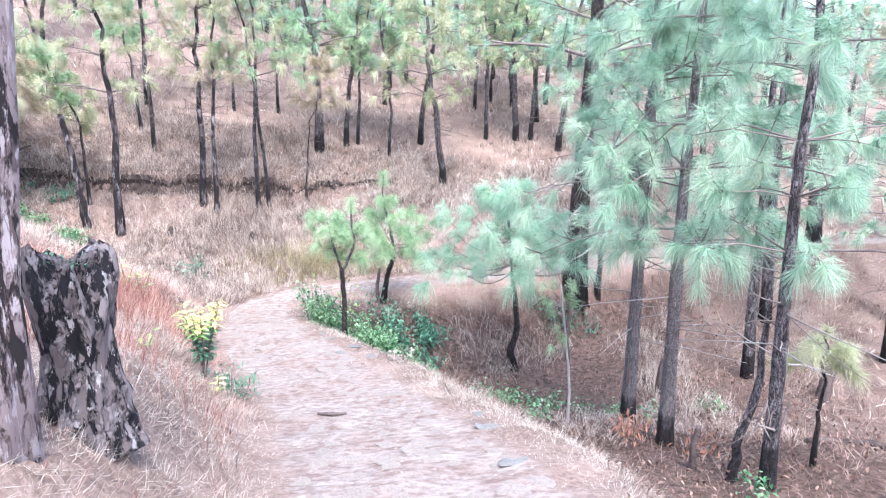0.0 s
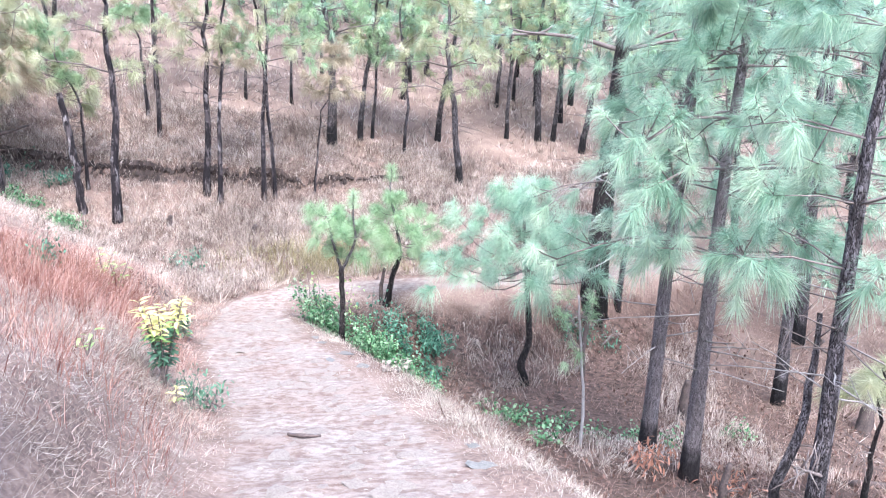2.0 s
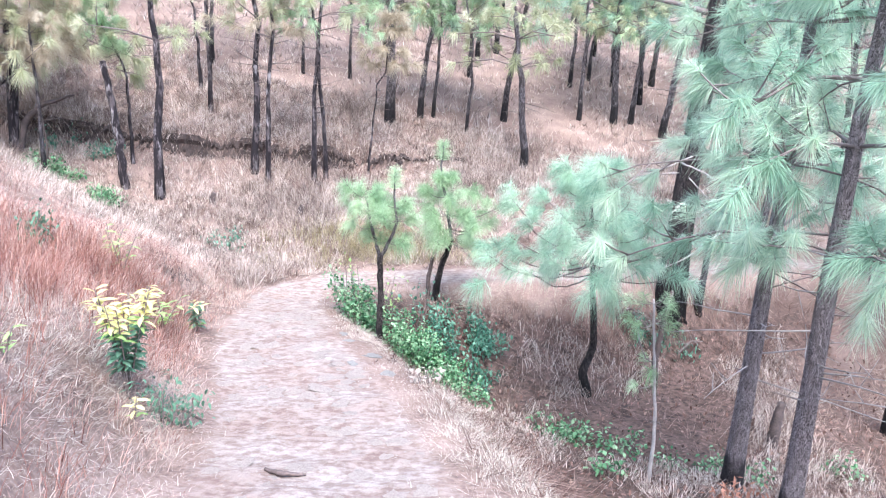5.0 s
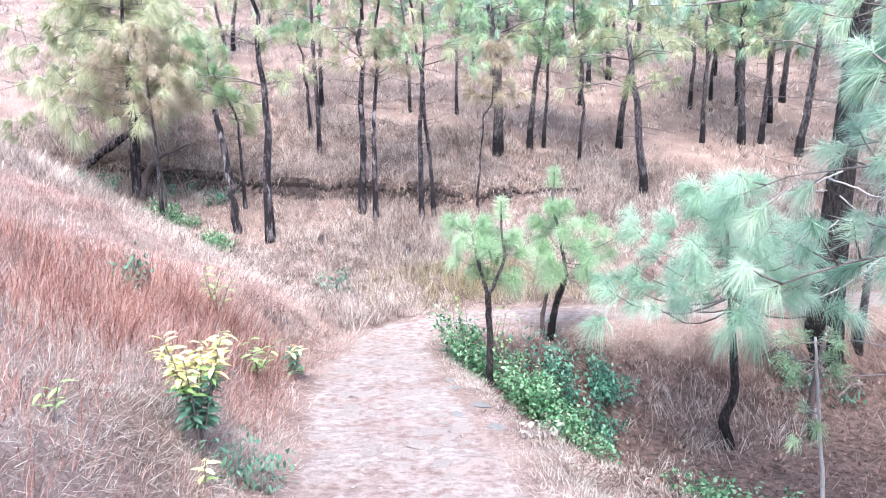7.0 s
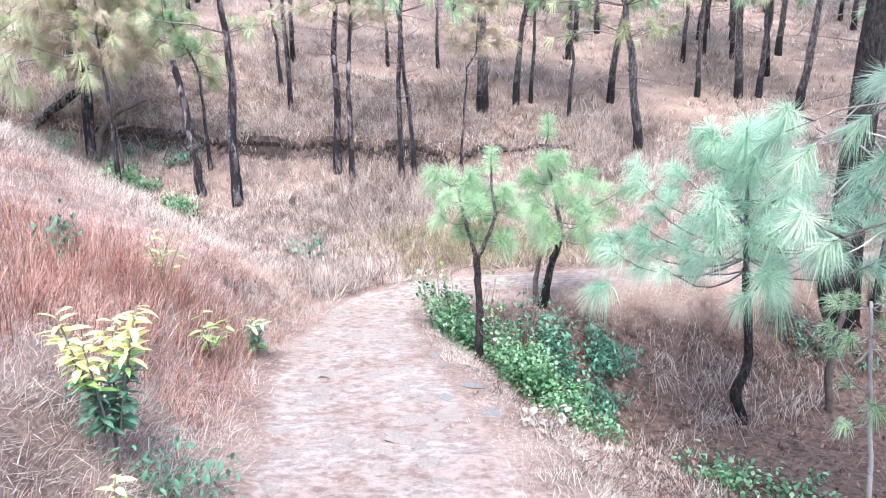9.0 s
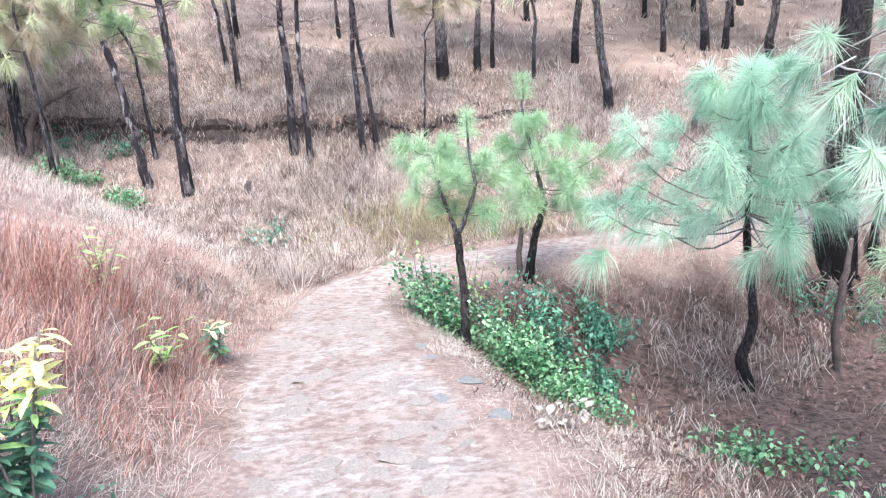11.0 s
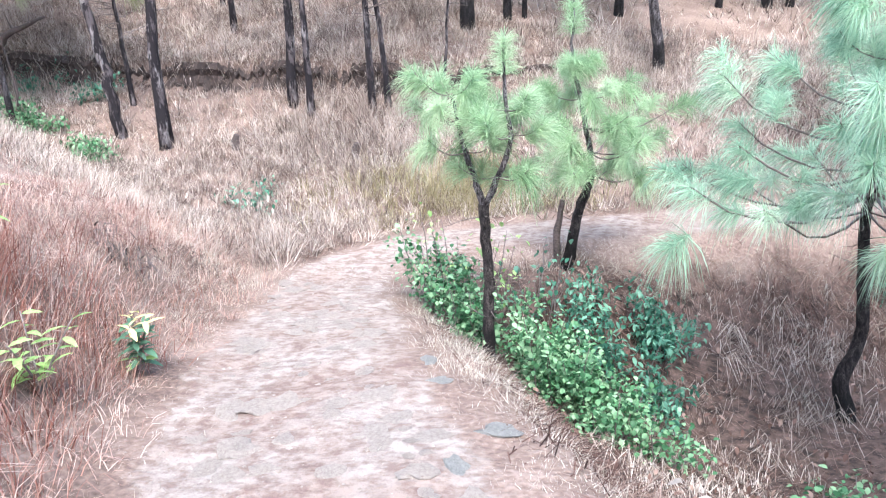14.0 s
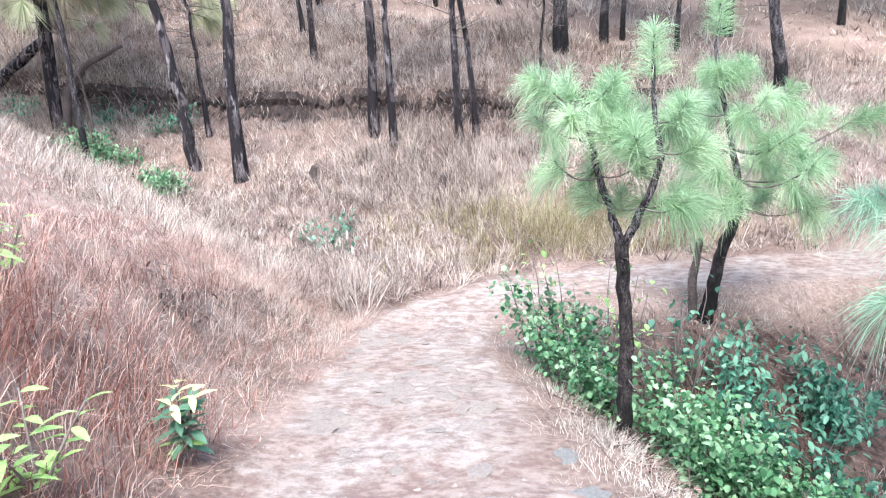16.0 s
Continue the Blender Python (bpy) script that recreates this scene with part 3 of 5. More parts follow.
def bush(name, at, spread, height, count, leaf, mat, label, rng, stems=9, category="bush"):
    """A leafy shrub: thin stems from the ground and leaves gathered along them."""
    b = base(name, at, label, category)
    pts = []
    for i in range(stems):
        a, q = rng.uniform(0, 6.28), math.sqrt(rng.uniform(0, 1))
        foot = np.array([math.cos(a) * q * spread[0] * 0.7, math.sin(a) * q * spread[1] * 0.7, 0.0])
        foot[2] = ground(at[0] + foot[0], at[1] + foot[1])[0] - at[2]
        top = foot + np.array([math.cos(a) * spread[0] * 0.35, math.sin(a) * spread[1] * 0.35, height * rng.uniform(0.55, 1.05)])
        t = np.linspace(0, 1, 5)[:, None]
        stem = foot + (top - foot) * t + np.cumsum(rng.normal(0, 0.02, (5, 3)), 0)
        stem[0] = foot + [0, 0, -0.04]
        v, f = tube(stem, 0.007 * (1 - 0.6 * t[:, 0]), 4)
        solid("stem", v, f, TWIG, b)
        k = count // stems
        s = rng.uniform(0.15, 1.0, k) ** 0.8
        p = np.stack([np.interp(s, t[:, 0], stem[:, j]) for j in range(3)], 1)
        pts.append(p + rng.normal(0, 1, (k, 3)) * [0.085, 0.085, 0.055])
    v, f, r = leaves_mesh(np.concatenate(pts), rng, *leaf)
    solid("foliage", v, f, mat, b, "", True, r)
    return b


# ---- ground: one sheet to the horizon ----
def spaced(lo, hi, step, reach, grow=1.22):
    c = list(np.arange(lo, hi, step))
    a, d = [lo], step
    while a[-1] > -reach:
        d *= grow
        a.append(a[-1] - d)
    b, d = [c[-1]], step
    while b[-1] < reach:
        d *= grow
        b.append(b[-1] + d)
    return np.array(a[:0:-1] + c + b[1:])


def verge(sd, hw):
    """Distance outwards from the trodden strip, which keeps to the left of its shelf."""
    return np.maximum(sd - hw + 0.05, -sd - hw + np.clip(1.5 * (hw - 0.78), 0.1, 0.45))


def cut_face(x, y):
    """How bare, and how darkened for the lip's shadow, the small earth cut on the far slope is, 0 to 1."""
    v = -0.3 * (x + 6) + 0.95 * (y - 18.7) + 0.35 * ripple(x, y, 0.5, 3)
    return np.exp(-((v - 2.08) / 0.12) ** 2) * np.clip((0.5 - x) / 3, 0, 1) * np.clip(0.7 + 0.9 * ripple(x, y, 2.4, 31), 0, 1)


def build_ground():
    xs, ys = spaced(-14, 8, 0.115, 600), spaced(-2, 24, 0.115, 600)
    gx, gy = np.meshgrid(xs, ys)
    x, y = gx.ravel(), gy.ravel()
    z = ground(x, y)
    v = np.stack([x, y, z], 1)
    i = np.arange(len(v)).reshape(gx.shape)
    f = np.stack([i[:-1, :-1], i[:-1, 1:], i[1:, 1:], i[1:, :-1]], 2).reshape(-1, 4)
    ob = solid("ground", v, f, EARTH)
    sd, _, hw = trail(x, y)
    mask = np.clip((0.12 - verge(sd, hw)) / 0.35, 0, 1)
    ob.data.attributes.new("gully", "FLOAT", "POINT").data.foreach_set("value", (np.clip((-sd - hw - 0.25) / 0.4, 0, 1) * np.clip((11.0 + 1.5 * ripple(x, y, 0.6, 61) - x) / 6.0, 0.25, 1)).astype(np.float32))
    ob.data.attributes.new("trail", "FLOAT", "POINT").data.foreach_set("value", mask.astype(np.float32))
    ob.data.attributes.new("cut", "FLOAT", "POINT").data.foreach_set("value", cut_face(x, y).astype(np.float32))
    return tagged(ob, "uneven hillside earth with a trodden dusty trail", "ground", "", "structure")


GROUND = build_ground()


# ---- grass ----
def blades(x, y, rng, length, width, lean, per, hang=0.0, plain=False):
    """Grass tufts at x, y: per blades each, three-sided tapering strips that bend over."""
    n = len(x) * per
    width = np.repeat(np.broadcast_to(width, x.shape), per)
    length = np.repeat(np.broadcast_to(length, x.shape), per) * rng.uniform(0.45, 1.15, n)
    spread = np.repeat(rng.uniform(0.03, 0.09, len(x)), per)
    a = np.repeat(rng.uniform(0, 6.28, len(x)), per) + rng.normal(0, 0.8, n)
    q = rng.normal(0, 1, (n, 2)) * spread[:, None]
    fx, fy = np.repeat(x, per) + q[:, 0], np.repeat(y, per) + q[:, 1]
    fz = np.repeat(ground(x, y), per) - 0.02
    # downhill pull
    gx = np.repeat(ground(x + 0.15, y) - ground(x - 0.15, y), per) / 0.3
    gy = np.repeat(ground(x, y + 0.15) - ground(x, y - 0.15), per) / 0.3
    fz = fz + gx * q[:, 0] + gy * q[:, 1]
    tilt = np.repeat(np.abs(rng.normal(0, lean, len(x))), per) + np.abs(rng.normal(0, 0.5 * lean, n)) + 0.05
    dx = np.cos(a) * tilt - 0.18 * gx + q[:, 0] * 3
    dy = np.sin(a) * tilt - 0.18 * gy + q[:, 1] * 3
    d = unit(np.stack([dx, dy, np.ones(n)], 1))
    p = np.stack([fx, fy, fz], 1)
    side = np.stack([-np.sin(a), np.cos(a), np.zeros(n)], 1) * (width * rng.uniform(0.6, 1.3, n))[:, None] / 2
    mid = p + d * length[:, None] * 0.55
    bow = np.stack([dx, dy, -rng.uniform(0.1, 1.1, n) * tilt], 1)
    end = p + d * length[:, None] + bow * length[:, None] * 0.35
    end[:, 2] -= hang * length * rng.uniform(0.4, 1.3, n)
    tone = np.clip(np.repeat(rng.uniform(0.15, 0.85, len(x)), per) + rng.normal(0, 0.25, n), 0, 1)
    if plain:
        v = np.stack([p - side, p + side, end], 1).reshape(-1, 3)
        return v, np.arange(3 * n).reshape(-1, 3), np.repeat(tone, 3)
    v = np.stack([p - side, p + side, mid + side * 0.8, mid - side * 0.8, end], 1).reshape(-1, 3)
    o = np.arange(n)[:, None] * 5
    f = np.concatenate([o + [[0, 1, 2]], o + [[0, 2, 3]], o + [[3, 2, 4]]])
    rnd = np.repeat(tone, 5)
    return v, f, rnd


def grass(name, box, tufts, per, length, width, lean, mat, label, seed, keep, hang=0.0, plain=False):
    rng = np.random.default_rng(seed)
    x, y = rng.uniform(box[0], box[1], tufts), rng.uniform(box[2], box[3], tufts)
    sd, _, hw = trail(x, y)
    k = keep(x, y, sd, hw) > rng.uniform(0, 1, tufts)
    x, y, sd, hw = x[k], y[k], sd[k], hw[k]
    ln = length * (0.8 + 0.35 * ripple(x, y, 1.3, seed)) * np.clip(0.45 + verge(sd, hw) / 0.8, 0.4, 1.0)
    fine = np.interp(y, [4.0, 7.0], [0.75, 1.0])
    v, f, r = blades(x, y, rng, np.clip(ln * np.interp(y, [4.0, 7.0], [0.72, 1.0]), 0.06, None), width * fine, lean, per, hang, plain)
    return tagged(solid(name, v, f, mat, None, "", False, r), label, "grass", "", "stuff")


def off(sd, hw, m=0.0):
    return np.clip((verge(sd, hw) + 0.08 - m) / 0.3, 0, 1)


def patch(x, y, f, seed, lo, hi):
    return np.clip((ripple(x, y, f, seed) - lo) / (hi - lo), 0, 1)


def red_clump(x, y):
    """Where the bank's red-brown stalks stand thickest, 0 to 1."""
    return np.exp(-((x + 4.1) / 1.1) ** 2 - ((y - 9.8) / 1.6) ** 2)


grass("bank_grass", (-10, 0.5, -1.0, 16), 20000, 11, 0.26, 0.005, 0.7, RUSSET, "tall russet dry grass on the trail bank", 11,
      lambda x, y, sd, hw: off(sd, hw, 0.1) * (sd > 0) * np.where(y > 5, 0.35 + 0.65 * patch(x, y, 0.8, 21, -0.4, 0.4), 0.12))
grass("bank_stalks", (-9, -0.5, 4.0, 14), 12000, 6, 0.46, 0.0055, 0.3, RUSSET_STALK, "upright dark red grass stalks on the bank", 17,
      lambda x, y, sd, hw: off(sd, hw, 0.2) * (sd > 0) * np.clip(0.45 * patch(x, y, 0.9, 41, 0.0, 0.7) + 1.2 * red_clump(x, y), 0, 1))
grass("trailside_grass", (-9, 3.5, -1.5, 16.5), 34000, 15, 0.155, 0.0044, 0.8, STRAW, "pale bleached straw grass beside the trail", 12,
      lambda x, y, sd, hw: off(sd, hw) * np.where(sd > 0, np.where(y < 8, 1.0, 0.85) * (1 - 0.75 * red_clump(x, y)), np.clip(1.9 - verge(sd, hw) / 0.6, 0, 1)), plain=True)
grass("gully_grass", (-3, 6.5, 2, 19), 42000, 10, 0.42, 0.0085, 1.2, SHADED_GULLY_GRASS, "brown dry grass hanging down the gully sides, hollow's shade in its colour", 13,
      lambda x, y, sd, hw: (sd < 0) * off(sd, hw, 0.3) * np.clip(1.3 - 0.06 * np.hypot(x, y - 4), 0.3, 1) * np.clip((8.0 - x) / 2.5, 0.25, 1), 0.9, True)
grass("hanging_grass", (-1.6, 5.5, 9.5, 17.5), 1900, 18, 0.5, 0.006, 0.9, HILL_GRASS, "pale drooping grass clumps on the gully bank", 25,
      lambda x, y, sd, hw: (sd < 0) * off(sd, hw, 0.7) * patch(x, y, 1.6, 51, -0.2, 0.6), 1.25)
grass("slope_grass", (-16, 6, 13.5, 24), 24000, 14, 0.38, 0.014, 0.6, HILL_GRASS, "dusty pink dry grass on the far slope", 14,
      lambda x, y, sd, hw: (sd > 0) * off(sd, hw, 0.1) * (y > 14.5 + 0.1 * (x + 6)) * (0.55 + 0.45 * patch(x, y, 0.9, 22, -0.5, 0.3)) * (1 - 0.85 * cut_face(x, y)), plain=True)
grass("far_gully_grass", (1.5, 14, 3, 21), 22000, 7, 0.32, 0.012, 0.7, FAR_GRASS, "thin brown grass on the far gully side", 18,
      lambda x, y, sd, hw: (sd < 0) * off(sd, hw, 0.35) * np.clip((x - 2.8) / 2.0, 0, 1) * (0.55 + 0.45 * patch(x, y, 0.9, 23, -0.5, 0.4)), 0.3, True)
grass("olive_grass", (-5.5, 0, 15.5, 19), 2600, 12, 0.42, 0.007, 0.45, OLIVE_GRASS, "yellow-olive grass beyond the trail bend", 19,
      lambda x, y, sd, hw: (sd > 0) * off(sd, hw, 0.3) * np.exp(-((x + 2.6) / 1.5) ** 2 - ((y - 17.3) / 0.9) ** 2))
grass("turf_lip", (-16, 0, 17.5, 23.5), 26000, 8, 0.3, 0.012, 0.5, HILL_GRASS, "dry turf hanging over a small earth cut", 20,
      lambda x, y, sd, hw: (sd > 0) * np.exp(-((-0.3 * (x + 6) + 0.95 * (y - 18.7) + 0.35 * ripple(x, y, 0.5, 3) - 2.3) / 0.1) ** 2) * np.clip((0.5 - x) / 3, 0, 1), 0.8)
grass("outer_grass", (-34, 30, -16, 24), 16000, 5, 0.34, 0.02, 0.7, HILL_GRASS, "thin dry grass on the slopes around", 24,
      lambda x, y, sd, hw: off(sd, hw, 0.3) * np.where((x > -10) & (x < 6.5) & (y > 1) & (y < 19), 0.0, 1.0), plain=True)
grass("hill_grass", (-32, 26, 21, 58), 34000, 6, 0.4, 0.024, 0.6, HILL_GRASS, "thin dry grass on the distant hillside", 15,
      lambda x, y, sd, hw: (sd > 0) * off(sd, hw, 0.1) * np.clip(1.3 - y / 60, 0.3, 1), plain=True)
grass("bank_litter", (-6, 0.5, 1.0, 8.5), 9000, 5, 0.13, 0.006, 1.7, STRAW, "flattened pale straw on the ground beside the trail", 26,
      lambda x, y, sd, hw: off(sd, hw) * (sd > 0) * np.clip((8.5 - y) / 2, 0, 1), plain=True)
grass("trail_litter", (-5, 3, 0.5, 16), 1500, 4, 0.10, 0.006, 1.6, STRAW, "short straw and dry litter strewn on the trail", 16,
      lambda x, y, sd, hw: (verge(sd, hw) < 0.05) * (0.2 + 0.8 * np.exp(verge(sd, hw) / 0.25)))


def leaf_litter(count, seed):
    """Curled dead leaves lying on the gully floor and sides."""
    rng = np.random.default_rng(seed)
    x, y = rng.uniform(-1.5, 7.5, count * 4), rng.uniform(3.0, 18.5, count * 4)
    sd, _, hw = trail(x, y)
    k = np.flatnonzero((sd < 0) & (verge(sd, hw) > 0.75))[:count]
    pts = np.stack([x[k], y[k], ground(x[k], y[k]) + rng.uniform(0.02, 0.16, len(k))], 1)
    v, f, r = leaves_mesh(pts, rng, 0.07, 0.036)
    return tagged(solid("leaf_litter", v, f, LITTER, None, "", True, r), "brown curled dead leaves strewn in the gully", "leaf litter", "", "stuff")


leaf_litter(5000, 77)


def spot(x, y, lift=0.0):
    return (x, y, float(ground(x, y)[0]) + lift)


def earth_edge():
    """The dark eroded face of the small cut, ragged and slightly overhanging; its colour includes the lip's shadow."""
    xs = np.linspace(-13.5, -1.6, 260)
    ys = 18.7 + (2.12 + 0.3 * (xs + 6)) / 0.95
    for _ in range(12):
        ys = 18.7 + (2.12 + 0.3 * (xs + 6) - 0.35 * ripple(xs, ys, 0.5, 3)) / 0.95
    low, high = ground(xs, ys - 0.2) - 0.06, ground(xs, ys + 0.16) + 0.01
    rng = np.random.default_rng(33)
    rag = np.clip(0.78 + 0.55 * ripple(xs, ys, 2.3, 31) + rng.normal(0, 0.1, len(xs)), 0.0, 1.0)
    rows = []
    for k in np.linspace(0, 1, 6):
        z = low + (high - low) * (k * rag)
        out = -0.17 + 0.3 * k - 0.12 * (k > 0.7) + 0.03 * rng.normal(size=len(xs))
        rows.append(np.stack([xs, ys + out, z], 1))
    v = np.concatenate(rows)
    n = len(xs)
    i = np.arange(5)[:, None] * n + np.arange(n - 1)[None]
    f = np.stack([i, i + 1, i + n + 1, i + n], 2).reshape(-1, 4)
    return tagged(solid("earth_bank", v, f, SHADOWED_EARTH, None, "", False), "eroded earth edge under hanging turf, coloured dark with the turf's shadow", "bank", "", "structure")


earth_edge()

# ---- pines ----
RNG = np.random.default_rng(7)
GROVE = "scorched pines across the gully"
# slim trunks on the far slope: x, y, radius
SLOPE = [(-9.4, 19.0, 0.05), (-8.27, 18.1, 0.125), (-8.6, 21.6, 0.075), (-9.4, 22.7, 0.06), (-6.72, 20.0, 0.105), (-6.3, 19.8, 0.075),
         (-5.25, 20.3, 0.075), (-5.0, 20.5, 0.065), (-4.05, 21.1, 0.035)]
for i, (x, y, r) in enumerate(SLOPE):
    pine("pine_tree", spot(x, y), RNG.uniform(6.4, 7.2) if r > 0.06 else RNG.uniform(3.5, 5), r * 0.88, "slim pine with scorched dark bark and bare lower twigs", RNG,
         BARK_FLAKED, [NEEDLE_GREEN, NEEDLE_YELLOW, NEEDLE_BROWN][i % 3], 3.4 if r > 0.06 else 2.6, 1.6 if r > 0.06 else 0.7, 4, 5, bend=0.9, burst=(85, 0.3, 0.010, 0.5), twigs=3, dead=12, group=GROVE, lean=(RNG.normal(0, 0.018), 0))
# thicker and farther trunks
BEYOND = [(-3.98, 23.3, 0.17), (-3.2, 23.9, 0.1), (-2.85, 24.2, 0.06), (-1.77, 23.6, 0.06), (-0.8, 25.1, 0.12), (0.02, 22.3, 0.13), (-7.1, 24.9, 0.06), (-5.6, 25.0, 0.06),
          (1.55, 26.4, 0.09), (2.67, 26.6, 0.14), (3.2, 26.8, 0.1), (4.06, 25.8, 0.13), (-1.6, 31.9, 0.13), (1.25, 29.4, 0.08), (3.7, 28.8, 0.11)]
for i, (x, y, r) in enumerate(BEYOND):
    pine("pine_tree", spot(x, y), RNG.uniform(5.4, 6.6), r * 0.85, "dark-barked pine on the hillside with thin green crown", RNG,
         BARK_DARK, [NEEDLE_GREEN, NEEDLE_TEAL, NEEDLE_YELLOW][i % 3], 2.5, 1.9, 6, 5, bend=1.2, burst=(52, 0.32, 0.017, 0.5), twigs=4, dead=5, group=GROVE, lean=(RNG.normal(0, 0.05), 0), sides=9)
# distant wood, scattered by chance
k = 0
while k < 70:
    x, y = RNG.uniform(-30, 26), RNG.uniform(23, 55)
    if abs(x) > 0.75 * y or (y < 27 and -8 < x < 5):
        continue
    k += 1
    pine("pine_tree", spot(x, y), RNG.uniform(5, 6.5), RNG.uniform(0.05, 0.11), "distant pine with dark bare lower trunk", RNG, BARK_DARK,
         [NEEDLE_GREEN, NEEDLE_TEAL, NEEDLE_YELLOW, NEEDLE_BROWN][RNG.integers(0, 4)], 2.2, 2.1, 5, 5, bend=1.3, burst=(28, 0.38, 0.032, 0.5), twigs=4, dead=3, group=GROVE, lean=(RNG.normal(0, 0.05), 0), sides=8)

k = 0
while k < 26:
    x, y = RNG.uniform(-7, 9), RNG.uniform(27, 40)
    k += 1
    pine("pine_tree", spot(x, y), RNG.uniform(4.5, 6), RNG.uniform(0.05, 0.09), "thin dark pine in the hillside wood", RNG, BARK_DARK,
         [NEEDLE_GREEN, NEEDLE_TEAL, NEEDLE_YELLOW][RNG.integers(0, 3)], 2.6, 1.5, 4, 4, bend=1.2, burst=(40, 0.34, 0.023, 0.5), twigs=3, dead=4, group=GROVE, lean=(RNG.normal(0, 0.07), 0), sides=8)

R5 = np.random.default_rng(29)
for i in range(11):
    x, y = R5.uniform(1, 17), R5.uniform(36, 56)
    pine("pine_tree", spot(x, y), R5.uniform(6, 8), R5.uniform(0.06, 0.11), "distant pine with dark bare lower trunk", R5, BARK_DARK, [NEEDLE_GREEN, NEEDLE_TEAL][i % 2], 2.4, 2.3, 6, 5,
         bend=1.2, burst=(26, 0.4, 0.036, 0.5), twigs=4, dead=3, group=GROVE, sides=8)

# two tall pines at the gully's edge and their neighbour
pine("pine_tree", spot(3.0, 10.85), 8.3, 0.112, "tall grey-barked pine with long blue-green needles", RNG, BARK, NEEDLE_TEAL, 3.0, 2.3, 7, 5, burst=(190, 0.3, 0.0058, 0.55, 0.2), twigs=5, dead=14, droop=0.3, bend=0.25, sides=16, lean=(0.01, 0), detail=True)
pine("pine_tree", spot(3.25, 9.7), 8.0, 0.11, "tall grey-barked pine with long blue-green needles", RNG, BARK, NEEDLE_TEAL, 2.9, 2.2, 7, 5, burst=(190, 0.3, 0.0058, 0.55, 0.2), twigs=5, dead=14, droop=0.3, bend=0.25, sides=16, lean=(0.012, 0), detail=True)
pine("pine_tree", spot(3.85, 7.75), 7.6, 0.09, "leaning dark pine with green needles beside dead twigs", RNG, BARK_DARK, NEEDLE_TEAL, 2.6, 1.9, 7, 5, burst=(190, 0.29, 0.005, 0.55, 0.2), twigs=4, dead=16, bend=0.3, sides=16, lean=(0.0, 0.03), droop=0.2, detail=True)
thick = pine("pine_tree", spot(3.15, 16.75), 10.0, 0.26, "thick black-barked pine tangled with bare grey branches", RNG, BARK_CHAR, NEEDLE_TEAL, 5.0, 2.6, 6, 5, burst=(110, 0.32, 0.007, 0.55), twigs=3, dead=22, bend=0.2, sides=18, lean=(0.03, 0), detail=True)
for a, far, wide in ((-2.2, 0.4, 0.09), (-1.2, 0.36, 0.09), (-0.4, 0.34, 0.08)):
    run = [(0.1 + far * q, a + 0.25 * q * q) for q in (0.0, 0.25, 0.5, 0.75, 1.0)]
    z0 = spot(3.15, 16.75)[2]
    line = [(r * math.cos(w), r * math.sin(w), spot(3.15 + r * math.cos(w), 16.75 + r * math.sin(w))[2] - z0 + (0.5, 0.16, 0.05, 0.0, -0.12)[n]) for n, (r, w) in enumerate(run)]
    v, f = tube(line, [wide * 1.1, wide, wide * 0.75, wide * 0.5, wide * 0.2], 9, 0.08, RNG, 3)
    solid("root", v, f, BARK_CHAR, thick)
pine("pine_tree", spot(3.75, 16.9), 4.2, 0.07, "thin dead black pine stem beside a thick trunk", RNG, BARK_DARK, NEEDLE_TEAL, 3.6, 0.5, 1, 3, burst=(20, 0.2, 0.006), dead=6, lean=(0.06, 0))
for x, y, h, r in ((6.5, 14.5, 8.5, 0.12), (8.2, 17.5, 9.0, 0.15), (9.8, 15.0, 8.0, 0.12), (10.8, 20.5, 9.0, 0.2), (6.0, 22.5, 8.5, 0.14), (12.5, 24.5, 9.0, 0.14), (8.5, 25.0, 9.0, 0.12), (7.4, 20.0, 8.0, 0.1), (11.5, 17.5, 8.5, 0.13), (9.2, 21.8, 8.5, 0.12), (13.5, 20.0, 9.0, 0.15), (5.3, 19.0, 7.0, 0.09), (14.5, 16.5, 8.0, 0.12), (7.0, 28.0, 8.5, 0.12), (11.0, 29.0, 9.0, 0.14)):
    pine("pine_tree", spot(x, y), h, r, "dark pine on the far gully side", RNG, BARK_DARK, NEEDLE_TEAL, 2.6, 2.0, 7, 5, burst=(52, 0.32, 0.014, 0.5), twigs=3, dead=8, bend=0.4, group=GROVE, lean=(RNG.normal(0, 0.04), 0))

pine("young_pine", spot(4.7, 8.35), 1.9, 0.035, "small pine with yellow-green needles beside a dark trunk", RNG, BARK_CHAR, NEEDLE_YELLOW, 1.3, 0.55, 2, 4, burst=(220, 0.26, 0.005, 0.5), twigs=3, dead=4, bend=0.4, detail=True)

# yellow-green pine with a bowed side limb, at the head of the small gully
forked = pine("pine_tree", spot(-12.0, 18.3), 5.6, 0.1, "pine with yellowing crown and scorched forked foot", RNG, BARK_FLAKED, NEEDLE_YELLOW, 2.3, 3.3, 8, 8, burst=(150, 0.34, 0.0125, 0.7), twigs=6, dead=8, droop=0.4, bend=0.3, lean=(-0.03, 0))
v, f = tube([(0.05, -0.05, -0.2), (0.1, -0.05, 0.5), (0.2, -0.05, 1.4), (0.22, 0.0, 2.6)], [0.08, 0.07, 0.06, 0.04], 12, 0.05, RNG, 4)
solid("trunk", v, f, BARK_FLAKED, forked)
pine("pine_tree", spot(-10.6, 17.4), 4.6, 0.05, "small pine with browning needles", RNG, BARK_DARK, NEEDLE_BROWN, 2.3, 1.5, 6, 5, burst=(120, 0.28, 0.010, 0.6), twigs=4, bend=0.4)

